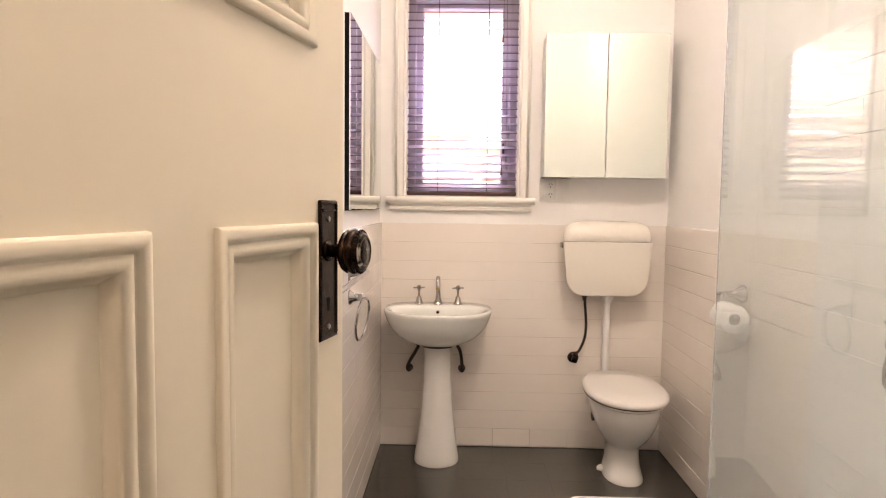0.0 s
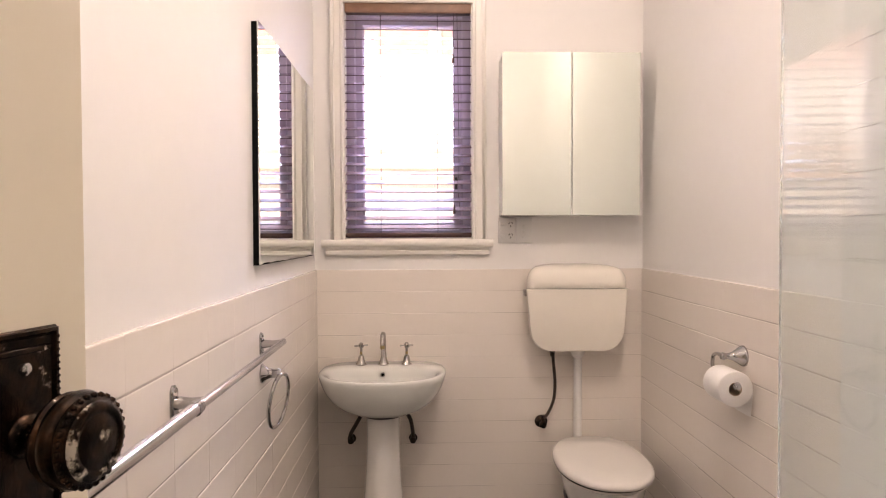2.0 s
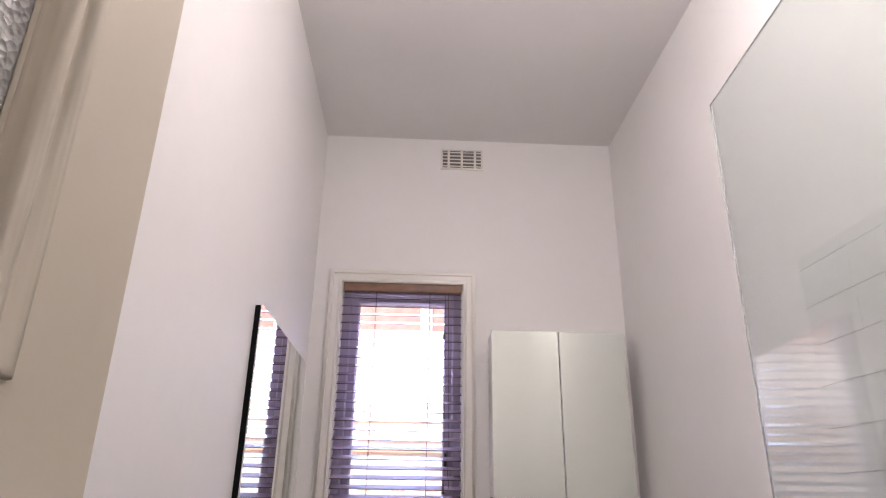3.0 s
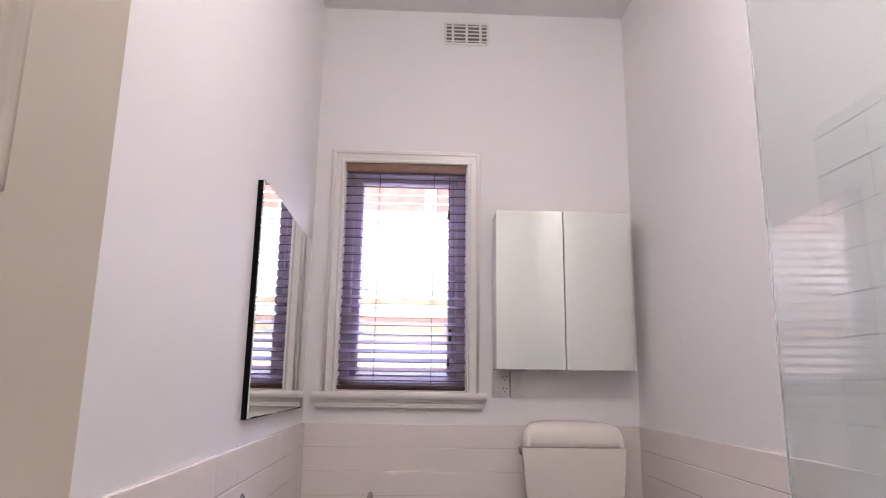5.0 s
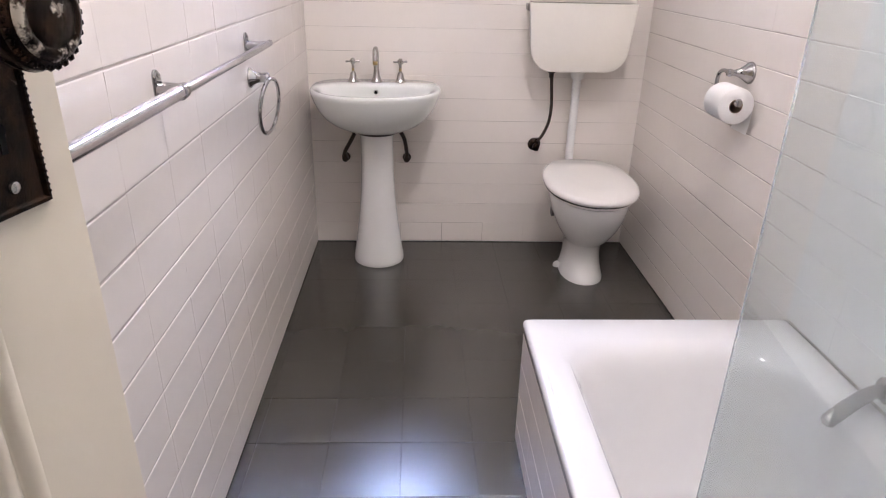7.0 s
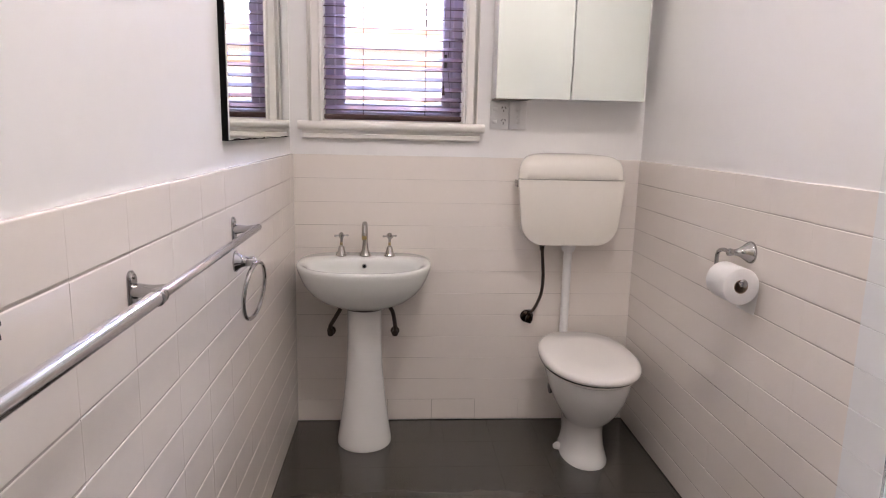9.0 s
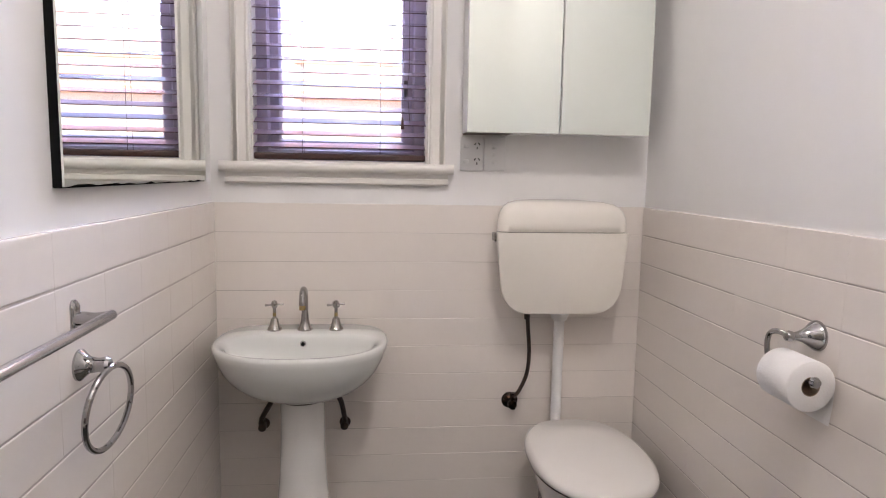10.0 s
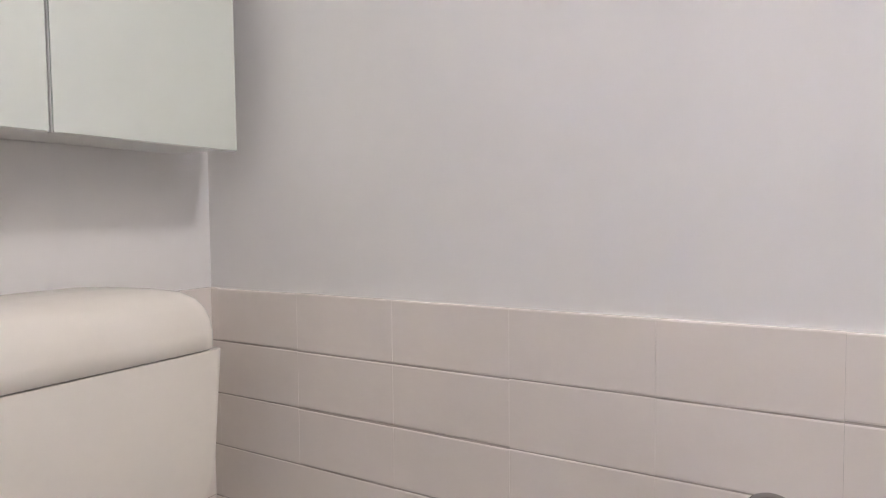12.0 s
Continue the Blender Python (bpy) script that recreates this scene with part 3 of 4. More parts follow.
# ---- door, standing open ----
DOOR_EDGE = Vector((-0.158, 0.999, 0))
DOOR_ANGLE = 13.0
DW, DT = 0.722, 0.036
du = Vector((math.sin(radians(DOOR_ANGLE)), math.cos(radians(DOOR_ANGLE)), 0))
door = tagged(new("door_1"), "cream panelled timber door with pebbled glass, standing open", "door", kind="structure")
door.location = DOOR_EDGE - du * DW
door.rotation_euler = (0, 0, radians(90 - DOOR_ANGLE))
# local x runs from hinge to edge, local -y is the face towards the room
P1, P2 = (DW - 0.314, DW - 0.100), (DW - 0.630, DW - 0.420)
LZ0, LZ1, GZ0, GZ1, DH = 0.25, 1.286, 1.523, 1.955, 2.04
bm = bmesh.new()
for b in ((0, 0, 0.012, P2[0], DT, DH), (P1[1], 0, 0.012, DW, DT, DH), (P2[1], 0, LZ0, P1[0], DT, LZ1),
          (P2[0], 0, 0.012, P1[1], DT, LZ0), (P2[0], 0, LZ1, P1[1], DT, GZ0), (P2[0], 0, GZ1, P1[1], DT, DH)):
    box(*b, bm=bm)
part("stile_and_rail", bm, DOOR_PAINT, door, local=True, smooth=False)
PM = [(-0.005, 0.0), (-0.0045, 0.005), (-0.002, 0.008), (0.003, 0.009), (0.008, 0.0075), (0.011, 0.003), (0.013, 0.002), (0.017, 0.0045), (0.021, 0.005), (0.026, 0.0025), (0.030, -0.004), (0.033, -0.009), (0.0345, -0.010), (0.036, -0.0135), (0.041, -0.0135)]
for x0, x1 in (P1, P2):
    part("panel_moulding", moulding(x0, x1, LZ0, LZ1, PM), DOOR_PAINT, door, local=True, angle=40)
    part("panel", box(x0, 0.013, LZ0, x1, DT - 0.008, LZ1), DOOR_PAINT, door, local=True, smooth=False)
part("glazing_moulding", moulding(P2[0], P1[1], GZ0, GZ1, PM), DOOR_PAINT, door, local=True, angle=40)
part("pebbled_pane", box(P2[0] + 0.0405, 0.015, GZ0 + 0.0405, P1[1] - 0.0405, 0.021, GZ1 - 0.0405), PEBBLE_GLASS, door, "white pebbled obscure glass", local=True, smooth=False)
bm = bmesh.new()
for b in ((P2[0], 0.0235, GZ0, P2[0] + 0.04, DT - 0.002, GZ1), (P1[1] - 0.04, 0.0235, GZ0, P1[1], DT - 0.002, GZ1),
          (P2[0] + 0.04, 0.0235, GZ0, P1[1] - 0.04, DT - 0.002, GZ0 + 0.04), (P2[0] + 0.04, 0.0235, GZ1 - 0.04, P1[1] - 0.04, DT - 0.002, GZ1)):
    box(*b, bm=bm)
part("glazing_bead", bm, DOOR_PAINT, door, local=True, smooth=False)
# lock plate with knob
X0, X1, Z0, Z1 = DW - 0.085, DW - 0.029, 1.127, 1.321
XC = (X0 + X1) / 2
bm = box(X0, -0.0035, Z0, X1, -0.0002, Z1, 0.0012, 1)
moulding(X0 + 0.001, X1 - 0.001, Z0 + 0.001, Z1 - 0.001, [(0, 0.003), (0.0006, 0.0052), (0.003, 0.0056), (0.0048, 0.004), (0.0056, 0.0034)], bm)
for k in range(40):                                   # rope edge
    for xx in (X0 + 0.0022, X1 - 0.0022):
        z = Z0 + 0.008 + k * (Z1 - Z0 - 0.016) / 39
        bmesh.ops.create_icosphere(bm, subdivisions=1, radius=0.0014, matrix=Matrix.Translation((xx, -0.0052, z)))
box(X0 + 0.008, -0.0056, Z1 - 0.016, X1 - 0.008, -0.003, Z1 - 0.012, 0.0008, 1, bm)
plate = part("lock_plate", bm, BRASS, door, "tarnished brass lock plate with a rope edge", local=True, angle=40)
for z in (Z1 - 0.026, Z0 + 0.018):
    s = part("screw", lathe([(0.0042, -0.0036), (0.0040, -0.0050), (0.0025, -0.0060)], (XC, 0, z), 'y', 14), STEEL, plate, "dull steel screw", local=True)
keyhole = bmesh.new()
lathe([(0.0042, -0.0036), (0.0042, -0.0042)], (XC, 0, 1.182), 'y', 14, bm=keyhole)
box(XC - 0.0022, -0.0042, 1.167, XC + 0.0022, -0.0036, 1.182, bm=keyhole)
part("keyhole", keyhole, BLACK, plate, "black keyhole", local=True, smooth=False)
KZ = 1.251
kn = lathe([(0.0148, -0.0031), (0.0138, -0.0061), (0.0090, -0.0084), (0.0080, -0.0192), (0.0106, -0.0227), (0.0212, -0.0253), (0.0281, -0.0296), (0.0302, -0.0340), (0.0288, -0.0366),
            (0.0302, -0.0379), (0.0318, -0.0427), (0.0302, -0.0471), (0.0288, -0.0484), (0.0292, -0.0506), (0.0278, -0.0541), (0.0238, -0.0562), (0.0212, -0.0558), (0.0196, -0.0580), (0.0106, -0.0597), (0.0021, -0.0602)],
           (XC, 0, KZ), 'y', 44)
for k in range(30):                                   # beaded ring
    a = 2 * math.pi * k / 30
    bmesh.ops.create_icosphere(kn, subdivisions=1, radius=0.0027, matrix=Matrix.Translation((XC + 0.0284 * math.cos(a), -0.0521, KZ + 0.0284 * math.sin(a))))
knob = part("door_knob", kn, BRASS, door, "round tarnished brass knob with a beaded ring", local=True, angle=50)
part("worn_ring", lathe([(0.0188, -0.0583), (0.0198, -0.0590), (0.0225, -0.0584), (0.0246, -0.0572), (0.0256, -0.0556)], (XC, 0, KZ), 'y', 44), WORN_NICKEL, knob, "pale rubbed ring on the knob's face", local=True, angle=60)

# ---- bath with tiled apron ----
BX0, BX1, BY0, BY1, BZ = 0.382, RIGHT - 0.001, NEAR + 0.004, 2.050, 0.402
bath = thing("bathtub", (0.75, 1.17, 0.0), "white enamelled bathtub with a white tiled apron", "bathtub")


def bath_loop(x0, x1, y0, y1, z, r):
    w, h = x1 - x0, y1 - y0
    return [((x0 + x1) / 2 + a, (y0 + y1) / 2 + b, z) for a, b in rounded_outline(w, h, r, 8)]


L = [bath_loop(BX0 + 0.004, BX1, BY0, BY1 - 0.004, BZ - 0.036, 0.008), bath_loop(BX0 - 0.002, BX1, BY0, BY1 + 0.002, BZ - 0.034, 0.010), bath_loop(BX0 - 0.003, BX1, BY0, BY1 + 0.003, BZ - 0.012, 0.012),
     bath_loop(BX0 - 0.001, BX1, BY0, BY1 + 0.001, BZ - 0.004, 0.014), bath_loop(BX0 + 0.006, BX1 - 0.004, BY0 + 0.004, BY1 - 0.006, BZ, 0.016),
     bath_loop(BX0 + 0.062, BX1 - 0.065, BY0 + 0.08, BY1 - 0.098, BZ, 0.09), bath_loop(BX0 + 0.080, BX1 - 0.073, BY0 + 0.088, BY1 - 0.108, BZ - 0.0015, 0.098), bath_loop(BX0 + 0.080, BX1 - 0.083, BY0 + 0.098, BY1 - 0.121, BZ - 0.006, 0.11),
     bath_loop(BX0 + 0.089, BX1 - 0.091, BY0 + 0.106, BY1 - 0.134, BZ - 0.014, 0.12), bath_loop(BX0 + 0.096, BX1 - 0.098, BY0 + 0.113, BY1 - 0.150, BZ - 0.030, 0.13), bath_loop(BX0 + 0.103, BX1 - 0.104, BY0 + 0.12, BY1 - 0.172, BZ - 0.065, 0.14),
     bath_loop(BX0 + 0.112, BX1 - 0.113, BY0 + 0.13, BY1 - 0.212, BZ - 0.14, 0.15), bath_loop(BX0 + 0.126, BX1 - 0.128, BY0 + 0.148, BY1 - 0.27, BZ - 0.24, 0.155), bath_loop(BX0 + 0.140, BX1 - 0.142, BY0 + 0.168, BY1 - 0.31, BZ - 0.295, 0.15),
     bath_loop(BX0 + 0.165, BX1 - 0.165, BY0 + 0.20, BY1 - 0.35, BZ - 0.325, 0.135), bath_loop(BX0 + 0.200, BX1 - 0.20, BY0 + 0.24, BY1 - 0.40, BZ - 0.334, 0.11), bath_loop(BX0 + 0.250, BX1 - 0.24, BY0 + 0.30, BY1 - 0.48, BZ - 0.336, 0.07)]
part("tub", rings(L, close_start=False), ENAMEL, bath, angle=80)
apron = part("apron", box(BX0 + 0.006, BY0, 0.0, BX0 + 0.03, BY1 - 0.006, BZ - 0.036), GROUT, bath, "painted tiled apron", smooth=False)
end_apron = part("end_apron", box(BX0 + 0.03, BY1 - 0.03, 0.0, BX1, BY1 - 0.006, BZ - 0.036), GROUT, bath, "painted tiled bath end", smooth=False)
part("waste", lathe([(0.03, 0.0), (0.03, 0.003), (0.022, 0.005), (0.018, 0.001)], (0.75, 0.95, BZ - 0.333), n=24), CHROME, bath, "chrome waste")

# bath spout on the wall over the bath
spout = thing("bath_spout", (RIGHT, 1.655, 0.42), "chrome lever bath spout over the tub", "tap")
part("flange", lathe([(0.030, 0), (0.030, -0.004), (0.022, -0.012)], (RIGHT, 1.655, 0.452), 'x', 24), CHROME, spout)
sp = tube([(RIGHT - 0.005, 1.655, 0.452), (RIGHT - 0.04, 1.648, 0.452), (RIGHT - 0.08, 1.630, 0.447), (RIGHT - 0.13, 1.604, 0.438), (RIGHT - 0.168, 1.583, 0.431), (RIGHT - 0.176, 1.579, 0.430)],
          0.018, 16, radii=[0.015, 0.015, 0.0155, 0.0165, 0.0155, 0.009])
part("spout", sp, CHROME, spout)

# mixer on the wall above the spout, its lever hanging down
mixer = thing("bath_mixer", (RIGHT, 1.60, 0.995), "chrome wall mixer with a hanging lever above the bath", "tap")
part("wall_plate", lathe([(0.055, 0), (0.055, -0.004), (0.050, -0.009), (0.030, -0.011)], (RIGHT, 1.60, 0.995), 'x', 32), CHROME, mixer)
part("body", lathe([(0.026, -0.010), (0.026, -0.040), (0.024, -0.058), (0.016, -0.066), (0.004, -0.068)], (RIGHT, 1.60, 0.995), 'x', 28), CHROME, mixer, angle=50)
lever_path = [(RIGHT - 0.050, 1.594, 0.990), (RIGHT - 0.056, 1.602, 0.965), (RIGHT - 0.058, 1.610, 0.930), (RIGHT - 0.056, 1.616, 0.898), (RIGHT - 0.054, 1.618, 0.886)]
part("lever", tube(lever_path, 0.012, 14, radii=[0.012, 0.013, 0.012, 0.010, 0.005]), CHROME, mixer, angle=60)
part("diverter_pin", tube([(RIGHT - 0.050, 1.60, 1.040), (RIGHT - 0.052, 1.625, 1.043), (RIGHT - 0.052, 1.640, 1.044)], 0.004, 10), CHROME, mixer)
part("diverter_stem", tube([(RIGHT - 0.045, 1.60, 1.005), (RIGHT - 0.050, 1.60, 1.030), (RIGHT - 0.050, 1.60, 1.048)], 0.007, 12), CHROME, mixer)

# glass screen at the side of the bath
GE, GA, GL = Vector((0.458, 1.160)), 2.8, 0.82
gu = Vector((math.sin(radians(GA)), math.cos(radians(GA))))
screen = thing("shower_screen", (GE.x, GE.y, BZ), "frameless clear glass shower screen on the bath rim", "shower screen")
GTOP = 1.930
a, b = GE - gu * GL, GE
nrm = Vector((gu.y, -gu.x)) * 0.003
bm = bmesh.new()
vs = [bm.verts.new((p.x + s * nrm.x, p.y + s * nrm.y, z)) for z in (BZ + 0.012, GTOP) for p, s in ((a, -1), (b, -1), (b, 1), (a, 1))]
for f in ((0, 1, 2, 3), (7, 6, 5, 4), (0, 4, 5, 1), (1, 5, 6, 2), (2, 6, 7, 3), (3, 7, 4, 0)):
    bm.faces.new([vs[i] for i in f])
bmesh.ops.recalc_face_normals(bm, faces=bm.faces)
gp = part("glass_pane", bm, SCREEN_GLASS, screen, smooth=False)
gp.visible_shadow = False
seal = tube([(a.x, a.y, BZ + 0.006), (b.x, b.y, BZ + 0.006)], 0.006, 8)
part("seal", seal, WHITE_PLASTIC, screen, "clear bottom seal")
part("hinge_post", tube([(a.x, a.y, BZ + 0.001), (a.x, a.y, GTOP + 0.01)], 0.012, 12), CHROME, screen, "chrome hinge post")

# ---- wash basin on a pedestal ----
CX, RZ = -0.087, 0.795
basin = thing("pedestal_basin", (CX, 3.30, 0.0), "white ceramic pedestal wash basin with chrome taps", "wash basin")


def basin_outline(s, z, yb=3.497, yf=3.045, hw=0.275, back=0.238, n=48):
    """D-shaped outline, shrunk towards the pedestal by s."""
    pts = []
    cy = 3.30
    for i in range(n):
        a = 2 * math.pi * i / n
        c, si = math.cos(a), math.sin(a)
        if si <= 0:
            x, y = hw * math.copysign(abs(c) ** 0.86, c), cy + (cy - yf) * -(abs(si) ** 0.92)
        else:
            x = (hw * abs(c) ** 0.45) * (1 if c >= 0 else -1)
            y = cy + (yb - cy) * min(1.0, si ** 0.55 * 1.02)
            x *= 1 - (1 - back / hw) * ((y - cy) / (yb - cy)) ** 2 * 0.7
        pts.append((CX + x * s, cy + (y - cy) * s if si <= 0 else cy + (y - cy) * (s if s < 0.5 else min(1.0, 0.55 + 0.45 * s + 0.0)), z))
    return pts


def bowl_outline(s, z, n=48):
    """The hollow: follows the front rim, with a flatter back towards the tap deck."""
    pts = []
    for i in range(n):
        c, si = math.cos(2 * math.pi * i / n), math.sin(2 * math.pi * i / n)
        x = 0.240 * math.copysign(abs(c) ** (0.86 if si <= 0 else 0.62), c)
        y = -0.188 * abs(si) ** 0.92 if si <= 0 else 0.090 * si ** 0.8
        pts.append((CX + x * s, 3.27 + y * s, z))
    return pts


L = [basin_outline(0.30, RZ - 0.188), basin_outline(0.47, RZ - 0.177), basin_outline(0.665, RZ - 0.152), basin_outline(0.80, RZ - 0.122), basin_outline(0.893, RZ - 0.088), basin_outline(0.952, RZ - 0.054),
     basin_outline(0.985, RZ - 0.027), basin_outline(1.0, RZ - 0.011), basin_outline(0.993, RZ - 0.004), basin_outline(0.975, RZ)]
L += [bowl_outline(1.055, RZ - 0.0008), bowl_outline(1.01, RZ - 0.005), bowl_outline(0.965, RZ - 0.015), bowl_outline(0.92, RZ - 0.036), bowl_outline(0.83, RZ - 0.070), bowl_outline(0.64, RZ - 0.106), bowl_outline(0.36, RZ - 0.126), bowl_outline(0.1, RZ - 0.132)]
part("bowl", rings(L), BASIN_CERAMIC, basin, angle=70)
ped = [(0.074, 0.599), (0.072, 0.592), (0.0705, 0.54), (0.0715, 0.44), (0.077, 0.32), (0.089, 0.20), (0.104, 0.09), (0.114, 0.03), (0.116, 0.008), (0.113, 0.0)]
part("pedestal", lathe(ped, (CX, 3.305, 0), n=40), CERAMIC, basin, angle=60)
part("gasket", lathe([(0.078, 0.5975), (0.084, 0.599), (0.085, 0.6055), (0.080, 0.610)], (CX, 3.305, 0), n=40), DARK, basin, "dark worn packing strip")
part("overflow", lathe([(0.0105, 0.0), (0.0095, -0.004), (0.006, -0.0045)], (CX - 0.003, 3.352, RZ - 0.032), 'y', 20), CHROME, basin, "chrome overflow ring")
part("overflow_hole", lathe([(0.0066, -0.0042), (0.0064, -0.0052)], (CX - 0.003, 3.352, RZ - 0.032), 'y', 16), BLACK, basin, "dark overflow hole")


def cross_tap(x):
    tap = thing("basin_tap", (x, 3.415, RZ), "brushed chrome cross-handle basin tap on the basin deck", "tap", "basin taps")
    part("body", lathe([(0.024, 0), (0.0245, 0.004), (0.0195, 0.012), (0.0150, 0.024), (0.0128, 0.036), (0.0110, 0.041), (0.0066, 0.043), (0.0056, 0.050), (0.0056, 0.078)], (x, 3.415, RZ), n=22), STEEL, tap)
    part("stem", lathe([(0.0060, 0.046), (0.0060, 0.060)], (x, 3.415, RZ), n=14), WORN_BRASS, tap, "worn brass stem")
    hd = lathe([(0.0085, 0.076), (0.0095, 0.080), (0.0095, 0.092), (0.0085, 0.098), (0.004, 0.101)], (x, 3.415, RZ), n=18)
    for a in (20, 110, 200, 290):
        d = Vector((math.cos(radians(a)), math.sin(radians(a)), 0))
        o = Vector((x, 3.415, RZ + 0.087))
        tube([o + d * 0.006, o + d * 0.022, o + d * 0.029, o + d * 0.0315], 0.0035, 8, hd, radii=[0.0036, 0.0036, 0.0048, 0.0025])
    part("cross_handle", hd, STEEL, tap)


cross_tap(CX - 0.104)
cross_tap(CX + 0.101)
sp = thing("basin_spout", (CX - 0.003, 3.415, RZ), "brushed chrome gooseneck basin spout on the basin deck", "tap")
X = CX - 0.003
part("base", lathe([(0.025, 0), (0.0255, 0.004), (0.020, 0.014), (0.014, 0.030), (0.0125, 0.045), (0.0125, 0.052)], (X, 3.415, RZ), n=24), STEEL, sp)
neck = smooth_path([(X, 3.415, RZ + 0.045), (X, 3.415, RZ + 0.095), (X, 3.408, RZ + 0.128), (X, 3.385, RZ + 0.143), (X, 3.358, RZ + 0.136), (X, 3.345, RZ + 0.112), (X, 3.343, RZ + 0.098)], 6)
part("neck", tube(neck, 0.0112, 16), STEEL, sp, angle=60)
part("aerator", lathe([(0.0105, 0.008), (0.0108, -0.010), (0.008, -0.011)], (X, 3.343, RZ + 0.094), n=18), WORN_BRASS, sp, "worn brass outlet")

# supply hoses and stop valves under the basin
for s, x0, x1 in ((-1, -0.175, -0.245), (1, 0.000, 0.040)):
    hose = thing("supply_hose", (x1, BACK, 0.43), "dark flexible supply hose with a stop valve below the basin", "pipe", "basin supply hoses")
    part("hose", tube(smooth_path([(x0, 3.38, 0.64), (x0 + s * 0.006, 3.38, 0.60), (x0 + s * 0.030, 3.41, 0.545), (x1, 3.455, 0.47), (x1, 3.465, 0.445)], 6), 0.009, 10), BRAID, hose)
    vb = lathe([(0.020, 0), (0.020, -0.004), (0.012, -0.009), (0.011, -0.030), (0.014, -0.033), (0.014, -0.046), (0.008, -0.050)], (x1, BACK, 0.435), 'y', 18)
    lathe([(0.009, -0.012), (0.010, 0.018)], (x1, BACK - 0.026, 0.44), 'z', 12, bm=vb)
    part("stop_valve", vb, BRAID, hose, "tarnished stop valve")

# ---- toilet ----
TX = 0.832
toilet = thing("toilet", (TX, 3.2, 0.0), "white ceramic toilet pan with a closed plastic seat", "toilet")


def oval(cx, cy, hw, front, rear, z, n=40, p=1.0):
    out = []
    for i in range(n):
        a = 2 * math.pi * i / n
        c, s = math.cos(a), math.sin(a)
        out.append((cx + hw * math.copysign(abs(c) ** (0.92 if s < 0 else 0.72), c), cy + (rear * abs(s) ** 0.8 if s > 0 else -front * abs(s) ** p), z))
    return out


PANX = TX + 0.003
L = [oval(PANX, 3.16, 0.094, 0.137, 0.17, 0.0), oval(PANX, 3.16, 0.094, 0.137, 0.17, 0.014), oval(PANX, 3.16, 0.087, 0.127, 0.165, 0.032), oval(PANX, 3.165, 0.078, 0.112, 0.16, 0.075), oval(PANX, 3.17, 0.075, 0.104, 0.16, 0.120),
     oval(PANX, 3.17, 0.077, 0.108, 0.165, 0.155), oval(PANX, 3.168, 0.086, 0.124, 0.172, 0.174), oval(PANX, 3.165, 0.108, 0.158, 0.19, 0.204), oval(PANX, 3.16, 0.131, 0.190, 0.207, 0.246), oval(TX + 0.002, 3.155, 0.151, 0.217, 0.222, 0.300),
     oval(TX, 3.15, 0.164, 0.234, 0.235, 0.356), oval(TX, 3.15, 0.165, 0.236, 0.235, 0.386), oval(TX, 3.15, 0.12, 0.19, 0.19, 0.388)]
part("pan", rings(L), CERAMIC, toilet, angle=60)
L = [oval(TX, 3.155, 0.172, 0.246, 0.22, 0.390), oval(TX, 3.155, 0.180, 0.252, 0.225, 0.393), oval(TX, 3.155, 0.180, 0.252, 0.225, 0.400), oval(TX, 3.155, 0.176, 0.248, 0.222, 0.4025)]
LX = TX + 0.003
part("seat_ring", rings(L), SEAT, toilet, angle=60)
L = [oval(LX, 3.155, 0.188, 0.260, 0.275, 0.4075), oval(LX, 3.155, 0.194, 0.267, 0.281, 0.411), oval(LX, 3.155, 0.196, 0.270, 0.283, 0.421), oval(LX, 3.155, 0.192, 0.266, 0.280, 0.432), oval(LX, 3.155, 0.178, 0.251, 0.268, 0.439), oval(LX, 3.155, 0.10, 0.15, 0.15, 0.445)]
L = [[(x, y, z + 0.030 * (y - 2.885) * (z - 0.400) / 0.02 * 0.5) for x, y, z in loop] for loop in L]   # thicker towards the hinge
part("lid", rings(L), SEAT, toilet, "white plastic lid, closed", angle=60)
# dark ring drawn in place of the shade line below the closed lid
part("lid_shade_line", rings([oval(TX, 3.155, 0.186, 0.2585, 0.238, 0.4035), oval(TX, 3.155, 0.1885, 0.2612, 0.240, 0.4074)]), DARK, toilet)
for s in (-1, 1):
    part("hinge", lathe([(0.012, -0.02), (0.012, 0.02)], (TX + s * 0.075, 3.405, 0.405), 'x', 14), SEAT, toilet)
part("pan_connector", tube([(PANX + 0.02, 3.28, 0.10), (PANX + 0.10, 3.40, 0.085), (PANX + 0.14, BACK, 0.08)], 0.055, 16), WHITE_PLASTIC, toilet, "white waste connector")
part("trap_fin", rings([oval(PANX, 3.30, 0.050, 0.10, 0.10, z) for z in (0.0, 0.12, 0.26, 0.36)]), CERAMIC, toilet, angle=60)
part("foot_bolt", lathe([(0.020, 0.0), (0.020, 0.010), (0.012, 0.020), (0.004, 0.024)], (PANX - 0.098, 3.20, 0.012), n=16), CERAMIC, toilet, "capped floor bolt")
part("side_bolt", lathe([(0.027, 0.0), (0.027, -0.008), (0.012, -0.012)], (TX - 0.137, 3.20, 0.285), 'x', 18, sy=1.0), DARK, toilet, "dark side fixing hole")

# cistern on the wall, its flush pipe and hose
CTX = 0.775
cistern = thing("toilet_cistern", (CTX, BACK, 0.865), "aged cream plastic toilet cistern fixed to the tiled wall", "cistern")


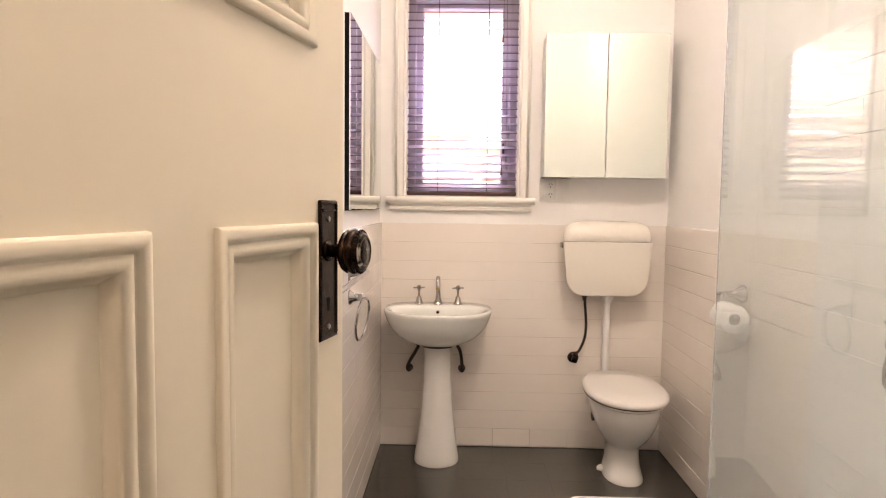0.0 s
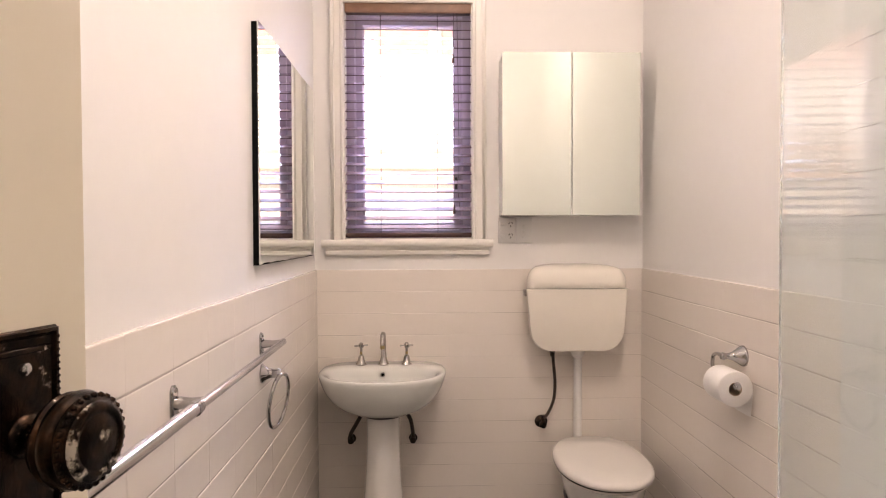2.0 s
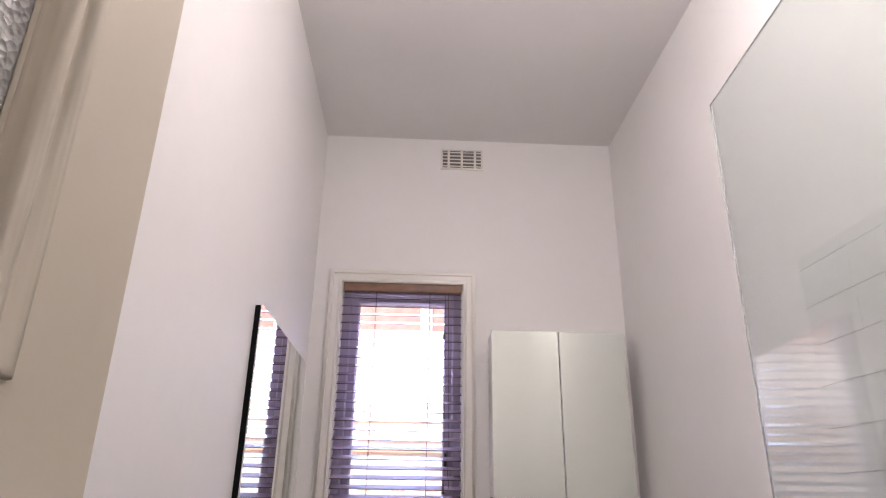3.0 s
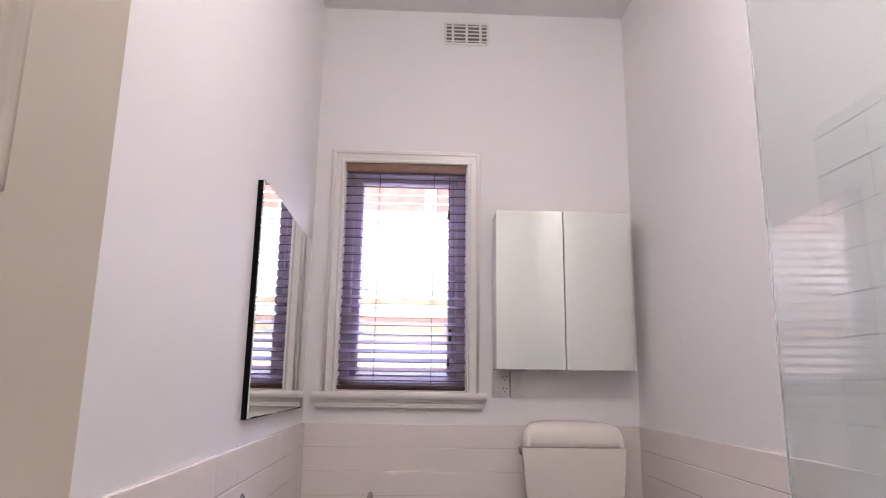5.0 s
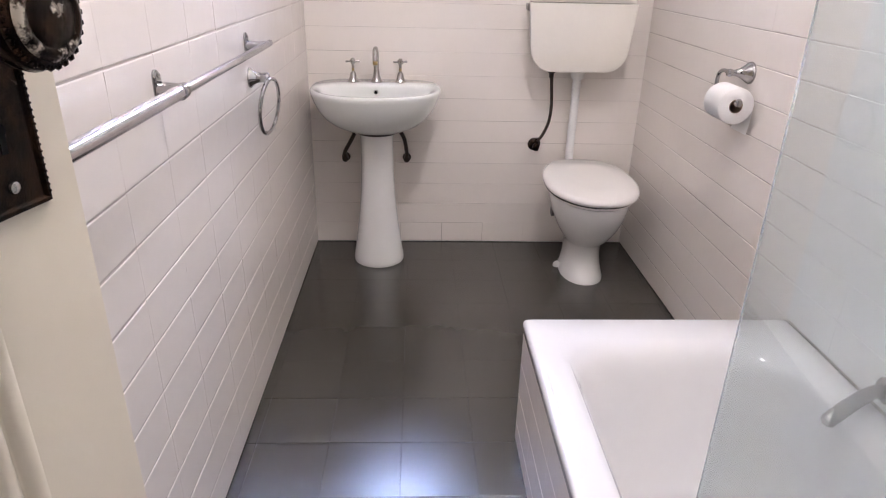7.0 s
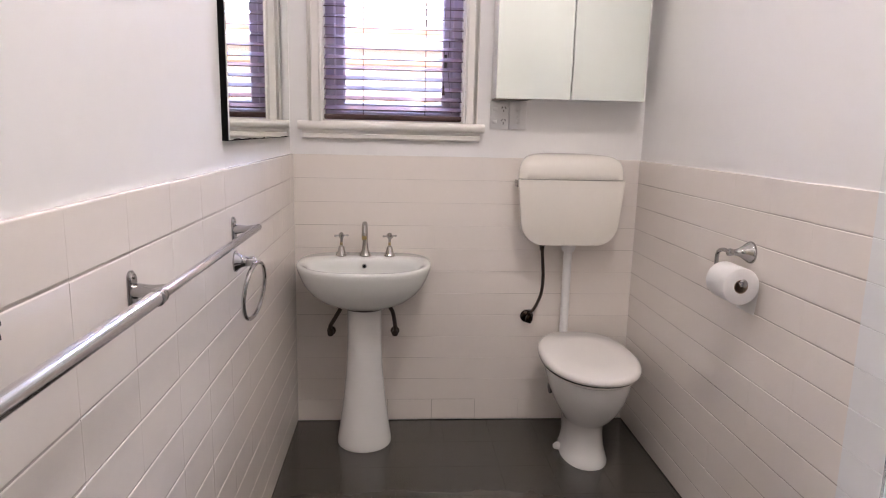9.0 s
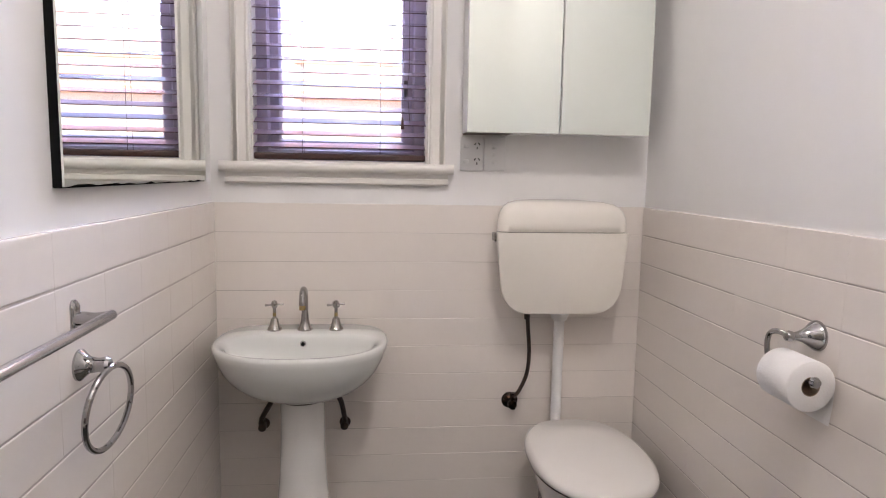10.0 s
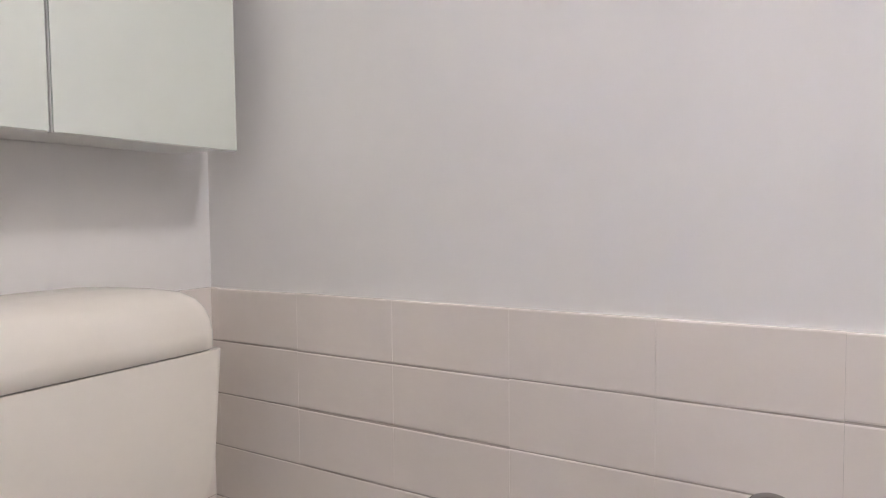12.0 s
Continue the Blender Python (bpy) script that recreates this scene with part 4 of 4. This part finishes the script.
def cist_loop(y, hw_t, hw_b, z0, z1, r_b, r_t):
    """Front outline that narrows downwards, with round lower corners."""
    out = []
    h = z1 - z0
    for px, pz in rounded_outline(2.0, h, [r_b / 1.0, r_b / 1.0, r_t, r_t], 7):
        k = (pz + h / 2) / h
        hw = hw_b + (hw_t - hw_b) * k
        ix = abs(px)
        x = math.copysign(hw - (1.0 - ix), px)
        out.append((CTX + x, y, (z0 + z1) / 2 + pz))
    return out


CF = 3.335
L = [cist_loop(BACK, 0.194, 0.170, 0.872, 1.139, 0.08, 0.002), cist_loop(CF + 0.035, 0.225, 0.199, 0.862, 1.139, 0.085, 0.002), cist_loop(CF + 0.014, 0.2275, 0.201, 0.860, 1.139, 0.088, 0.002), cist_loop(CF + 0.004, 0.225, 0.199, 0.862, 1.139, 0.088, 0.002), cist_loop(CF, 0.217, 0.191, 0.870, 1.138, 0.085, 0.004)]
part("tank", rings(L), CISTERN, cistern, angle=45)
part("seam", box(CTX - 0.190, CF + 0.004, 1.1385, CTX + 0.190, BACK, 1.1402), DARK, cistern, "dark lid seam", smooth=False)


def lid_loop(k, z, f):
    """Lid outline that narrows towards the wall."""
    mid, deep = (BACK + CF - f) / 2, BACK - CF + f
    return [(CTX + px * (1.0 - 0.16 * (py / deep + 0.5)), mid + py, z) for px, py in rounded_outline(0.470 * k, deep, [0.045 * k, 0.045 * k, 0.006, 0.006], 7)]


L = [lid_loop(0.970, 1.1402, 0.000), lid_loop(0.985, 1.142, 0.003), lid_loop(0.985, 1.170, 0.003), lid_loop(0.972, 1.190, 0.0), lid_loop(0.942, 1.208, -0.005), lid_loop(0.892, 1.223, -0.014), lid_loop(0.817, 1.234, -0.028), lid_loop(0.68, 1.241, -0.052), lid_loop(0.42, 1.245, -0.09)]
part("lid", rings(L), CISTERN, cistern, angle=60)
lv = lathe([(0.010, 0), (0.010, -0.012)], (CTX - 0.206, 3.42, 1.118), 'x', 14)
box(CTX - 0.229, 3.372, 1.104, CTX - 0.217, 3.428, 1.132, 0.003, bm=lv)
part("flush_lever", lv, STEEL, cistern, "small grey flush lever")
pipe = thing("flush_pipe", (0.803, 3.44, 0.40), "white plastic flush pipe between cistern and pan", "pipe")
part("pipe", tube(smooth_path([(0.798, 3.435, 0.872), (0.798, 3.437, 0.70), (0.798, 3.437, 0.46), (0.802, 3.425, 0.385), (0.815, 3.37, 0.345)], 6), 0.0185, 18), WHITE_PLASTIC, pipe)
part("collar", lathe([(0.021, 0.818), (0.027, 0.824), (0.030, 0.836), (0.036, 0.846), (0.036, 0.868)], (0.798, 3.435, 0), n=24), WHITE_PLASTIC, pipe)
hose = thing("cistern_hose", (0.64, BACK, 0.48), "dark braided hose with a round stop valve beside the toilet", "pipe")
part("hose", tube(smooth_path([(0.682, 3.44, 0.870), (0.686, 3.44, 0.80), (0.695, 3.445, 0.70), (0.690, 3.45, 0.62), (0.665, 3.455, 0.555), (0.645, 3.46, 0.53)], 7), 0.0072, 10), BRAID, hose)
part("nut", lathe([(0.010, 0.822), (0.011, 0.840), (0.016, 0.844), (0.016, 0.868)], (0.682, 3.44, 0), n=8), BRAID, hose)
vb = lathe([(0.030, 0), (0.030, -0.003), (0.022, -0.010), (0.013, -0.016), (0.012, -0.04), (0.016, -0.044), (0.016, -0.058), (0.010, -0.062)], (0.640, BACK, 0.505), 'y', 22)
lathe([(0.010, -0.03), (0.011, 0.03)], (0.646, BACK - 0.034, 0.512), 'z', 12, bm=vb)
part("stop_valve", vb, BRASS, hose, "tarnished chrome stop valve")

# ---- wall cabinet with gloss doors ----
KX0, KX1, KZ0, KZ1, KF = 0.441, 1.058, 1.465, 2.186, 3.352
cab = thing("gloss_cabinet", ((KX0 + KX1) / 2, PB, KZ0), "white wall cabinet with two gloss white doors above the cistern", "cabinet")
part("body", box(KX0 + 0.004, KF + 0.018, KZ0 + 0.004, KX1 - 0.004, PB, KZ1 - 0.004, 0.001, 1), CABINET, cab, smooth=False)
part("base_board", box(KX0 + 0.006, KF + 0.022, KZ0 + 0.0005, 0.60, PB - 0.002, KZ0 + 0.0035), CHIPBOARD, cab, "worn dark underside", smooth=False)
for x0, x1 in ((KX0, 0.7495), (0.7535, KX1)):
    d = part("door", box(x0, KF + 0.0045, KZ0, x1, KF + 0.0175, KZ1, 0.001, 1), CABINET, cab)
    part("gloss_panel", box(x0 + 0.0006, KF, KZ0 + 0.0006, x1 - 0.0006, KF + 0.004, KZ1 - 0.0006, 0.0008, 1), GLOSS_DOOR, d, "pale greenish gloss white panel", smooth=False)

# power point and switch plate
gpo = thing("power_point", (0.48, PB, 1.342), "white double power point below the cabinet", "power outlet")
part("plate", box(0.440, PB - 0.011, 1.342, 0.5205, PB, 1.4605, 0.003), WHITE_PLASTIC, gpo)
for z in (1.375, 1.428):
    part("rocker", box(0.4500, PB - 0.0185, z - 0.009, 0.4690, PB - 0.0105, z + 0.005, 0.003), WHITE_PLASTIC, gpo)
    for dx, dz, a in ((-0.007, 0.006, 32), (0.007, 0.006, -32), (0, -0.008, 0)):
        bm = box(-0.0016, -0.0006, -0.0046, 0.0016, 0.0, 0.0046)
        bmesh.ops.transform(bm, matrix=Matrix.Translation((0.498 + dx, PB - 0.0111, z + dz)) @ Matrix.Rotation(radians(a), 4, 'Y'), verts=bm.verts)
        part("pin_slot", bm, BLACK, gpo, smooth=False)
sw = thing("switch_plate", (0.56, PB, 1.342), "white three-button switch plate below the cabinet", "switch")
part("plate", box(0.5225, PB - 0.011, 1.342, 0.598, PB, 1.4605, 0.003), WHITE_PLASTIC, sw)
for z in (1.372, 1.398, 1.424):
    part("button", lathe([(0.0095, -0.0108), (0.0095, -0.0150), (0.0080, -0.0152), (0.0078, -0.0128), (0.0064, -0.0128), (0.0060, -0.0170), (0.003, -0.0178)], (0.560, PB, z), 'y', 20), WHITE_PLASTIC, sw)

# ---- wall mirror, its lower edge losing its silver ----
MY0, MY1, MZ0, MZ1 = 2.434, 3.365, 1.290, 2.014
MX = LEFT - TILE
wm = thing("wall_mirror", (PL, (MY0 + MY1) / 2, MZ0), "frameless wall mirror with chipped silvering along its lower edge", "mirror")
part("backing", box(PL, MY0 + 0.002, MZ0 + 0.002, MX + 0.012, MY1 - 0.002, MZ1 - 0.002), BLACK, wm, "black edged backing", smooth=False)
bm = bmesh.new()
N = 60
lowz = [MZ0 + 0.004 + 0.006 * max(0.0, noise.noise((i * 0.31, 0.4, 2.0)) + 0.15) + 0.003 * abs(noise.noise((i * 1.3, 5.0, 0.0))) for i in range(N + 1)]
front = [[bm.verts.new((MX + x, MY0 + (MY1 - MY0) * i / N, lowz[i])) for i in range(N + 1)] for x in (0.0124, 0.0165)]
top = [[bm.verts.new((MX + x, MY0 + (MY1 - MY0) * i / N, MZ1)) for i in range(N + 1)] for x in (0.0124, 0.0165)]
for i in range(N):
    bm.faces.new((front[1][i], front[1][i + 1], top[1][i + 1], top[1][i]))
    bm.faces.new((front[0][i], top[0][i], top[0][i + 1], front[0][i + 1]))
    bm.faces.new((front[0][i], front[0][i + 1], front[1][i + 1], front[1][i]))
    bm.faces.new((top[0][i], top[1][i], top[1][i + 1], top[0][i + 1]))
for i in (0, N):
    bm.faces.new((front[0][i], front[1][i], top[1][i], top[0][i]))
bmesh.ops.recalc_face_normals(bm, faces=bm.faces)
part("mirror_glass", bm, MIRROR, wm, smooth=False)

# ---- towel rail and towel ring ----
rail = thing("towel_rail", (LEFT, 1.8, 1.05), "chrome towel rail on oval wall brackets above the tiles", "towel rail")
RX, RZL = -0.330, 1.062
for y in (1.02, 1.782, 2.462):
    br = rings([[(LEFT + x, y + u * k, 1.052 + v * k) for u, v in rounded_outline(0.028, 0.074, 0.0135, 6)] for x, k in ((0, 1.0), (0.004, 1.0), (0.0075, 0.86))])
    part("wall_plate", br, CHROME, rail)
    part("arm", tube([(LEFT + 0.006, y, 1.054), (LEFT + 0.04, y - 0.004, 1.056), (RX, y - 0.010, RZL)], 0.01, 12, radii=[0.014, 0.0095, 0.008]), CHROME, rail)
    for dz in (-0.026, 0.026):
        part("screw", lathe([(0.004, 0.007), (0.0035, 0.009), (0.002, 0.0095)], (LEFT, y, 1.052 + dz), 'x', 10), STEEL, rail)
part("thin_rod", tube([(RX, 1.70, RZL), (RX, 2.455, RZL), (RX, 2.462, RZL)], 0.0095, 18, radii=[0.0095, 0.0095, 0.006]), RAIL, rail)
part("thick_rod", tube([(RX, 0.955, RZL), (RX, 1.715, RZL)], 0.0125, 18), RAIL, rail)
part("collar", lathe([(0.0125, 1.704), (0.0148, 1.706), (0.0148, 1.714), (0.0118, 1.717), (0.0135, 1.720), (0.0135, 1.727), (0.0095, 1.730)], (RX, 0, RZL), 'y', 20), CHROME, rail)

ring = thing("towel_ring", (LEFT, 2.475, 0.962), "chrome towel ring hanging on the tiled wall", "towel ring")
part("wall_plate", lathe([(0.030, 0), (0.030, 0.004), (0.024, 0.010), (0.016, 0.020), (0.0135, 0.036), (0.0155, 0.050), (0.012, 0.056)], (LEFT, 2.475, 0.962), 'x', 26), CHROME, ring)
RC = Vector((LEFT + 0.044, 2.475, 0.879))
part("hoop", tube([RC + Vector((0.010 * math.sin(a) + 0.012 * math.cos(a) + 0.006, 0.074 * math.cos(a), 0.080 * math.sin(a))) for a in [2 * math.pi * i / 48 for i in range(48)]], 0.0060, 10, closed=True), CHROME, ring)

# ---- toilet paper holder and roll ----
HZ, HY = 0.990, 2.535
holder = thing("toilet_roll_holder", (RIGHT, HY, HZ), "chrome toilet roll holder with a flared wall plate", "toilet roll holder")
part("flare", lathe([(0.034, 0), (0.034, -0.004), (0.031, -0.010), (0.022, -0.022), (0.014, -0.036), (0.0095, -0.050), (0.0085, -0.060)], (RIGHT, HY, HZ), 'x', 30), CHROME, holder, angle=50)
part("ball", lathe([(0.004, -0.055), (0.010, -0.058), (0.0125, -0.066), (0.010, -0.074), (0.004, -0.077)], (RIGHT, HY, HZ), 'x', 20), CHROME, holder)
AX, RY0, RY1, AZ = RIGHT - 0.066, 2.452, 2.560, 0.915
part("bent_rod", tube(smooth_path([(AX, HY, HZ), (AX, HY + 0.040, HZ + 0.001), (AX, HY + 0.068, HZ - 0.010), (AX, HY + 0.076, HZ - 0.035), (AX, HY + 0.068, AZ + 0.008), (AX, HY + 0.045, AZ), (AX, RY0 + 0.02, AZ), (AX, RY0 - 0.006, AZ)], 8), 0.0062, 12), CHROME, holder, angle=60)
part("end_knob", lathe([(0.006, 0.006), (0.010, 0.002), (0.0125, -0.006), (0.010, -0.012), (0.004, -0.014)], (AX, RY0 - 0.004, AZ), 'y', 20), CHROME, holder)
roll = thing("toilet_roll", (AX, (RY0 + RY1) / 2, AZ - 0.055), "white toilet paper roll on the holder, sheet hanging behind", "toilet paper")
RR, RI = 0.055, 0.021
CZ = AZ - 0.012
def tube_wall(profile, place, n=44):
    """A ring-shaped turned body about the y axis: profile is a closed list of (radius, y)."""
    bm = bmesh.new()
    vs = [[bm.verts.new((place[0] + r * math.cos(2 * math.pi * i / n), y, place[2] + r * math.sin(2 * math.pi * i / n))) for i in range(n)] for r, y in profile]
    for k in range(len(vs)):
        a, b = vs[k], vs[(k + 1) % len(vs)]
        for i in range(n):
            bm.faces.new((a[i], a[(i + 1) % n], b[(i + 1) % n], b[i]))
    bmesh.ops.recalc_face_normals(bm, faces=bm.faces)
    return bm


part("paper", tube_wall([(RI, RY0 + 0.001), (RR - 0.002, RY0), (RR, RY0 + 0.002), (RR, RY1 - 0.002), (RR - 0.002, RY1), (RI, RY1 - 0.001)], (AX, 0, CZ)), PAPER, roll, angle=50)
part("core", tube_wall([(RI - 0.0015, RY0 + 0.001), (RI - 0.0002, RY0 + 0.001), (RI - 0.0002, RY1 - 0.001), (RI - 0.0015, RY1 - 0.001)], (AX, 0, CZ), 30), CARD, roll, "brown cardboard core", angle=50)
prof = [(AX + RR - 0.001, CZ), (AX + RR + 0.0005, CZ - 0.02), (AX + RR - 0.001, CZ - 0.045), (AX + RR - 0.004, CZ - 0.07), (AX + RR - 0.006, CZ - 0.088)]
loops = [[(x + d, y, z) for y, d in ((RY0 + 0.004, 0), (RY1 - 0.004, 0.0), (RY1 - 0.004, 0.0006), (RY0 + 0.004, 0.0006))] for x, z in prof]
part("hanging_sheet", rings(loops), PAPER, roll, "loose end of the paper", angle=60)

# ---- tiles, last: floor ----
rnd = random.Random(21)


def tile_mesh(name, w, h, t, mat, bev=0.0012, side=0.15):
    """A tile in the xz plane with its face towards -y at y = 0 and softened edges."""
    bm = bmesh.new()
    o = [(-w / 2, -h / 2), (w / 2, -h / 2), (w / 2, h / 2), (-w / 2, h / 2)]
    back = [bm.verts.new((x, t, z)) for x, z in o]
    mid = [bm.verts.new((x, bev, z)) for x, z in o]
    m2 = [bm.verts.new((x - math.copysign(bev * side * 0.3, x), bev * 0.35, z - math.copysign(bev * 0.4, z))) for x, z in o]
    fr = [bm.verts.new((x - math.copysign(bev * side, x), 0, z - math.copysign(bev * 1.3, z))) for x, z in o]
    for a, b in ((back, mid), (mid, m2), (m2, fr)):
        for i in range(4):
            bm.faces.new((a[i], a[(i + 1) % 4], b[(i + 1) % 4], b[i]))
    bm.faces.new(fr)
    bmesh.ops.recalc_face_normals(bm, faces=bm.faces)
    return link_mesh(name, bm, mat, smooth=False)


MESHES = {}


def lay(parent, spans_u, spans_v, place, turn, mat, t, gaps, wobble, bev=0.0012, name="tile", skip=None, uneven=True, side=0.15):
    """Tiles over a wall or floor: spans are the joints' positions; place(u, v) gives a tile's middle, turn its rotation."""
    off = origin_of(parent)
    for u0, u1 in zip(spans_u, spans_u[1:]):
        for v0, v1 in zip(spans_v, spans_v[1:]):
            if skip and skip((u0 + u1) / 2, (v0 + v1) / 2):
                continue
            fill = rnd.choice((0.15, 0.3, 0.7, 1.0, 1.4)) if uneven else 1.0   # paint half fills some joints
            w, h = round(u1 - u0 - gaps[0] * fill, 4), round(v1 - v0 - gaps[1] * fill, 4)
            key = (w, h, t, bev, side, mat.name)
            if key not in MESHES:
                MESHES[key] = tile_mesh(name, w, h, t, mat, bev, side)
            ob = new(name, MESHES[key])
            ob.parent = parent
            ob.location = Vector(place((u0 + u1) / 2, (v0 + v1) / 2)) - off
            ob.rotation_euler = Euler((turn[0] + rnd.gauss(0, wobble), turn[1], turn[2] + rnd.gauss(0, wobble)))


def joints(start, end, anchor, pitch):
    """Joint positions from start to end on a grid through anchor."""
    k = math.ceil((start - anchor) / pitch + 0.08)
    out = [start]
    while anchor + k * pitch < end - 0.08 * pitch:
        out.append(anchor + k * pitch)
        k += 1
    return out + [end]


rows = [0.004] + [DADO - TH * k for k in range(11, -1, -1)]
hp = math.pi / 2
lay(wall_back, joints(LEFT, RIGHT, 0.212, TW), rows[:2], lambda u, v: (u, BACK, v), (0, 0, 0), TILE_PAINT, TILE - 0.0005, (0.0022, 0.0012), 0.0011, 0.0010)
lay(wall_back, joints(LEFT, RIGHT, 0.212, TW), rows[1:], lambda u, v: (u, BACK, v), (0, 0, 0), TILE_PAINT, TILE - 0.0005, (0.0, 0.0011), 0.0005, 0.0008, side=0.02)
lay(wall_left, joints(NEAR + 0.01, BACK, 2.603, TW), rows, lambda u, v: (LEFT, u, v), (0, 0, hp), TILE_PAINT, 0.0115, (0.0, 0.0021), 0.0012, 0.0024)
lay(wall_right, joints(2.049, BACK, 3.075, TW), rows, lambda u, v: (RIGHT, u, v), (0, 0, -hp), TILE_PAINT, TILE - 0.0005, (0.0, 0.0021), 0.0012, 0.0020, side=0.08)
high = [DADO - TH * k for k in range(8, -1, -1)] + [DADO + TH * k for k in range(1, 9)] + [2.070]
lay(wall_right, joints(NEAR + 0.01, 2.049, 3.075, TW), high, lambda u, v: (RIGHT - 0.002, u, v), (0, 0, -hp), SHOWER_TILE, TILE + 0.0015, (0.0006, 0.0011), 0.0015)
lay(apron, joints(BY0, BY1 - 0.006, 2.05, TW), [0.0, 0.06, 0.06 + TH, 0.06 + 2 * TH, BZ - 0.037], lambda u, v: (BX0 + 0.001, u, v), (0, 0, -hp), TILE_PAINT, 0.005, (0.0002, 0.0019), 0.0013)
lay(end_apron, joints(BX0 + 0.004, BX1, 0.6, TW), [0.0, 0.06, 0.06 + TH, 0.06 + 2 * TH, BZ - 0.037], lambda u, v: (u, BY1 - 0.001, v), (0, 0, math.pi), TILE_PAINT, 0.005, (0.0002, 0.0019), 0.0013)
FT = 0.2095
JOINT_Y = 2.024 + FT                # beyond this the joints are much narrower and shallower
for y0, y1, gap, bev in ((NEAR, JOINT_Y, 0.0022, 0.0010), (JOINT_Y, BACK, 0.0004, 0.0003)):
    lay(floor, joints(LEFT, RIGHT, 0.048, FT), joints(y0, y1, 2.024, FT), lambda u, v: (u, v, 0.0), (-hp, 0, 0), FLOOR_PAINT, 0.003, (gap, gap), 0.0, bev,
        uneven=False, side=1.0, skip=lambda u, v: u > BX0 + 0.12 and v < BY1 - 0.12)
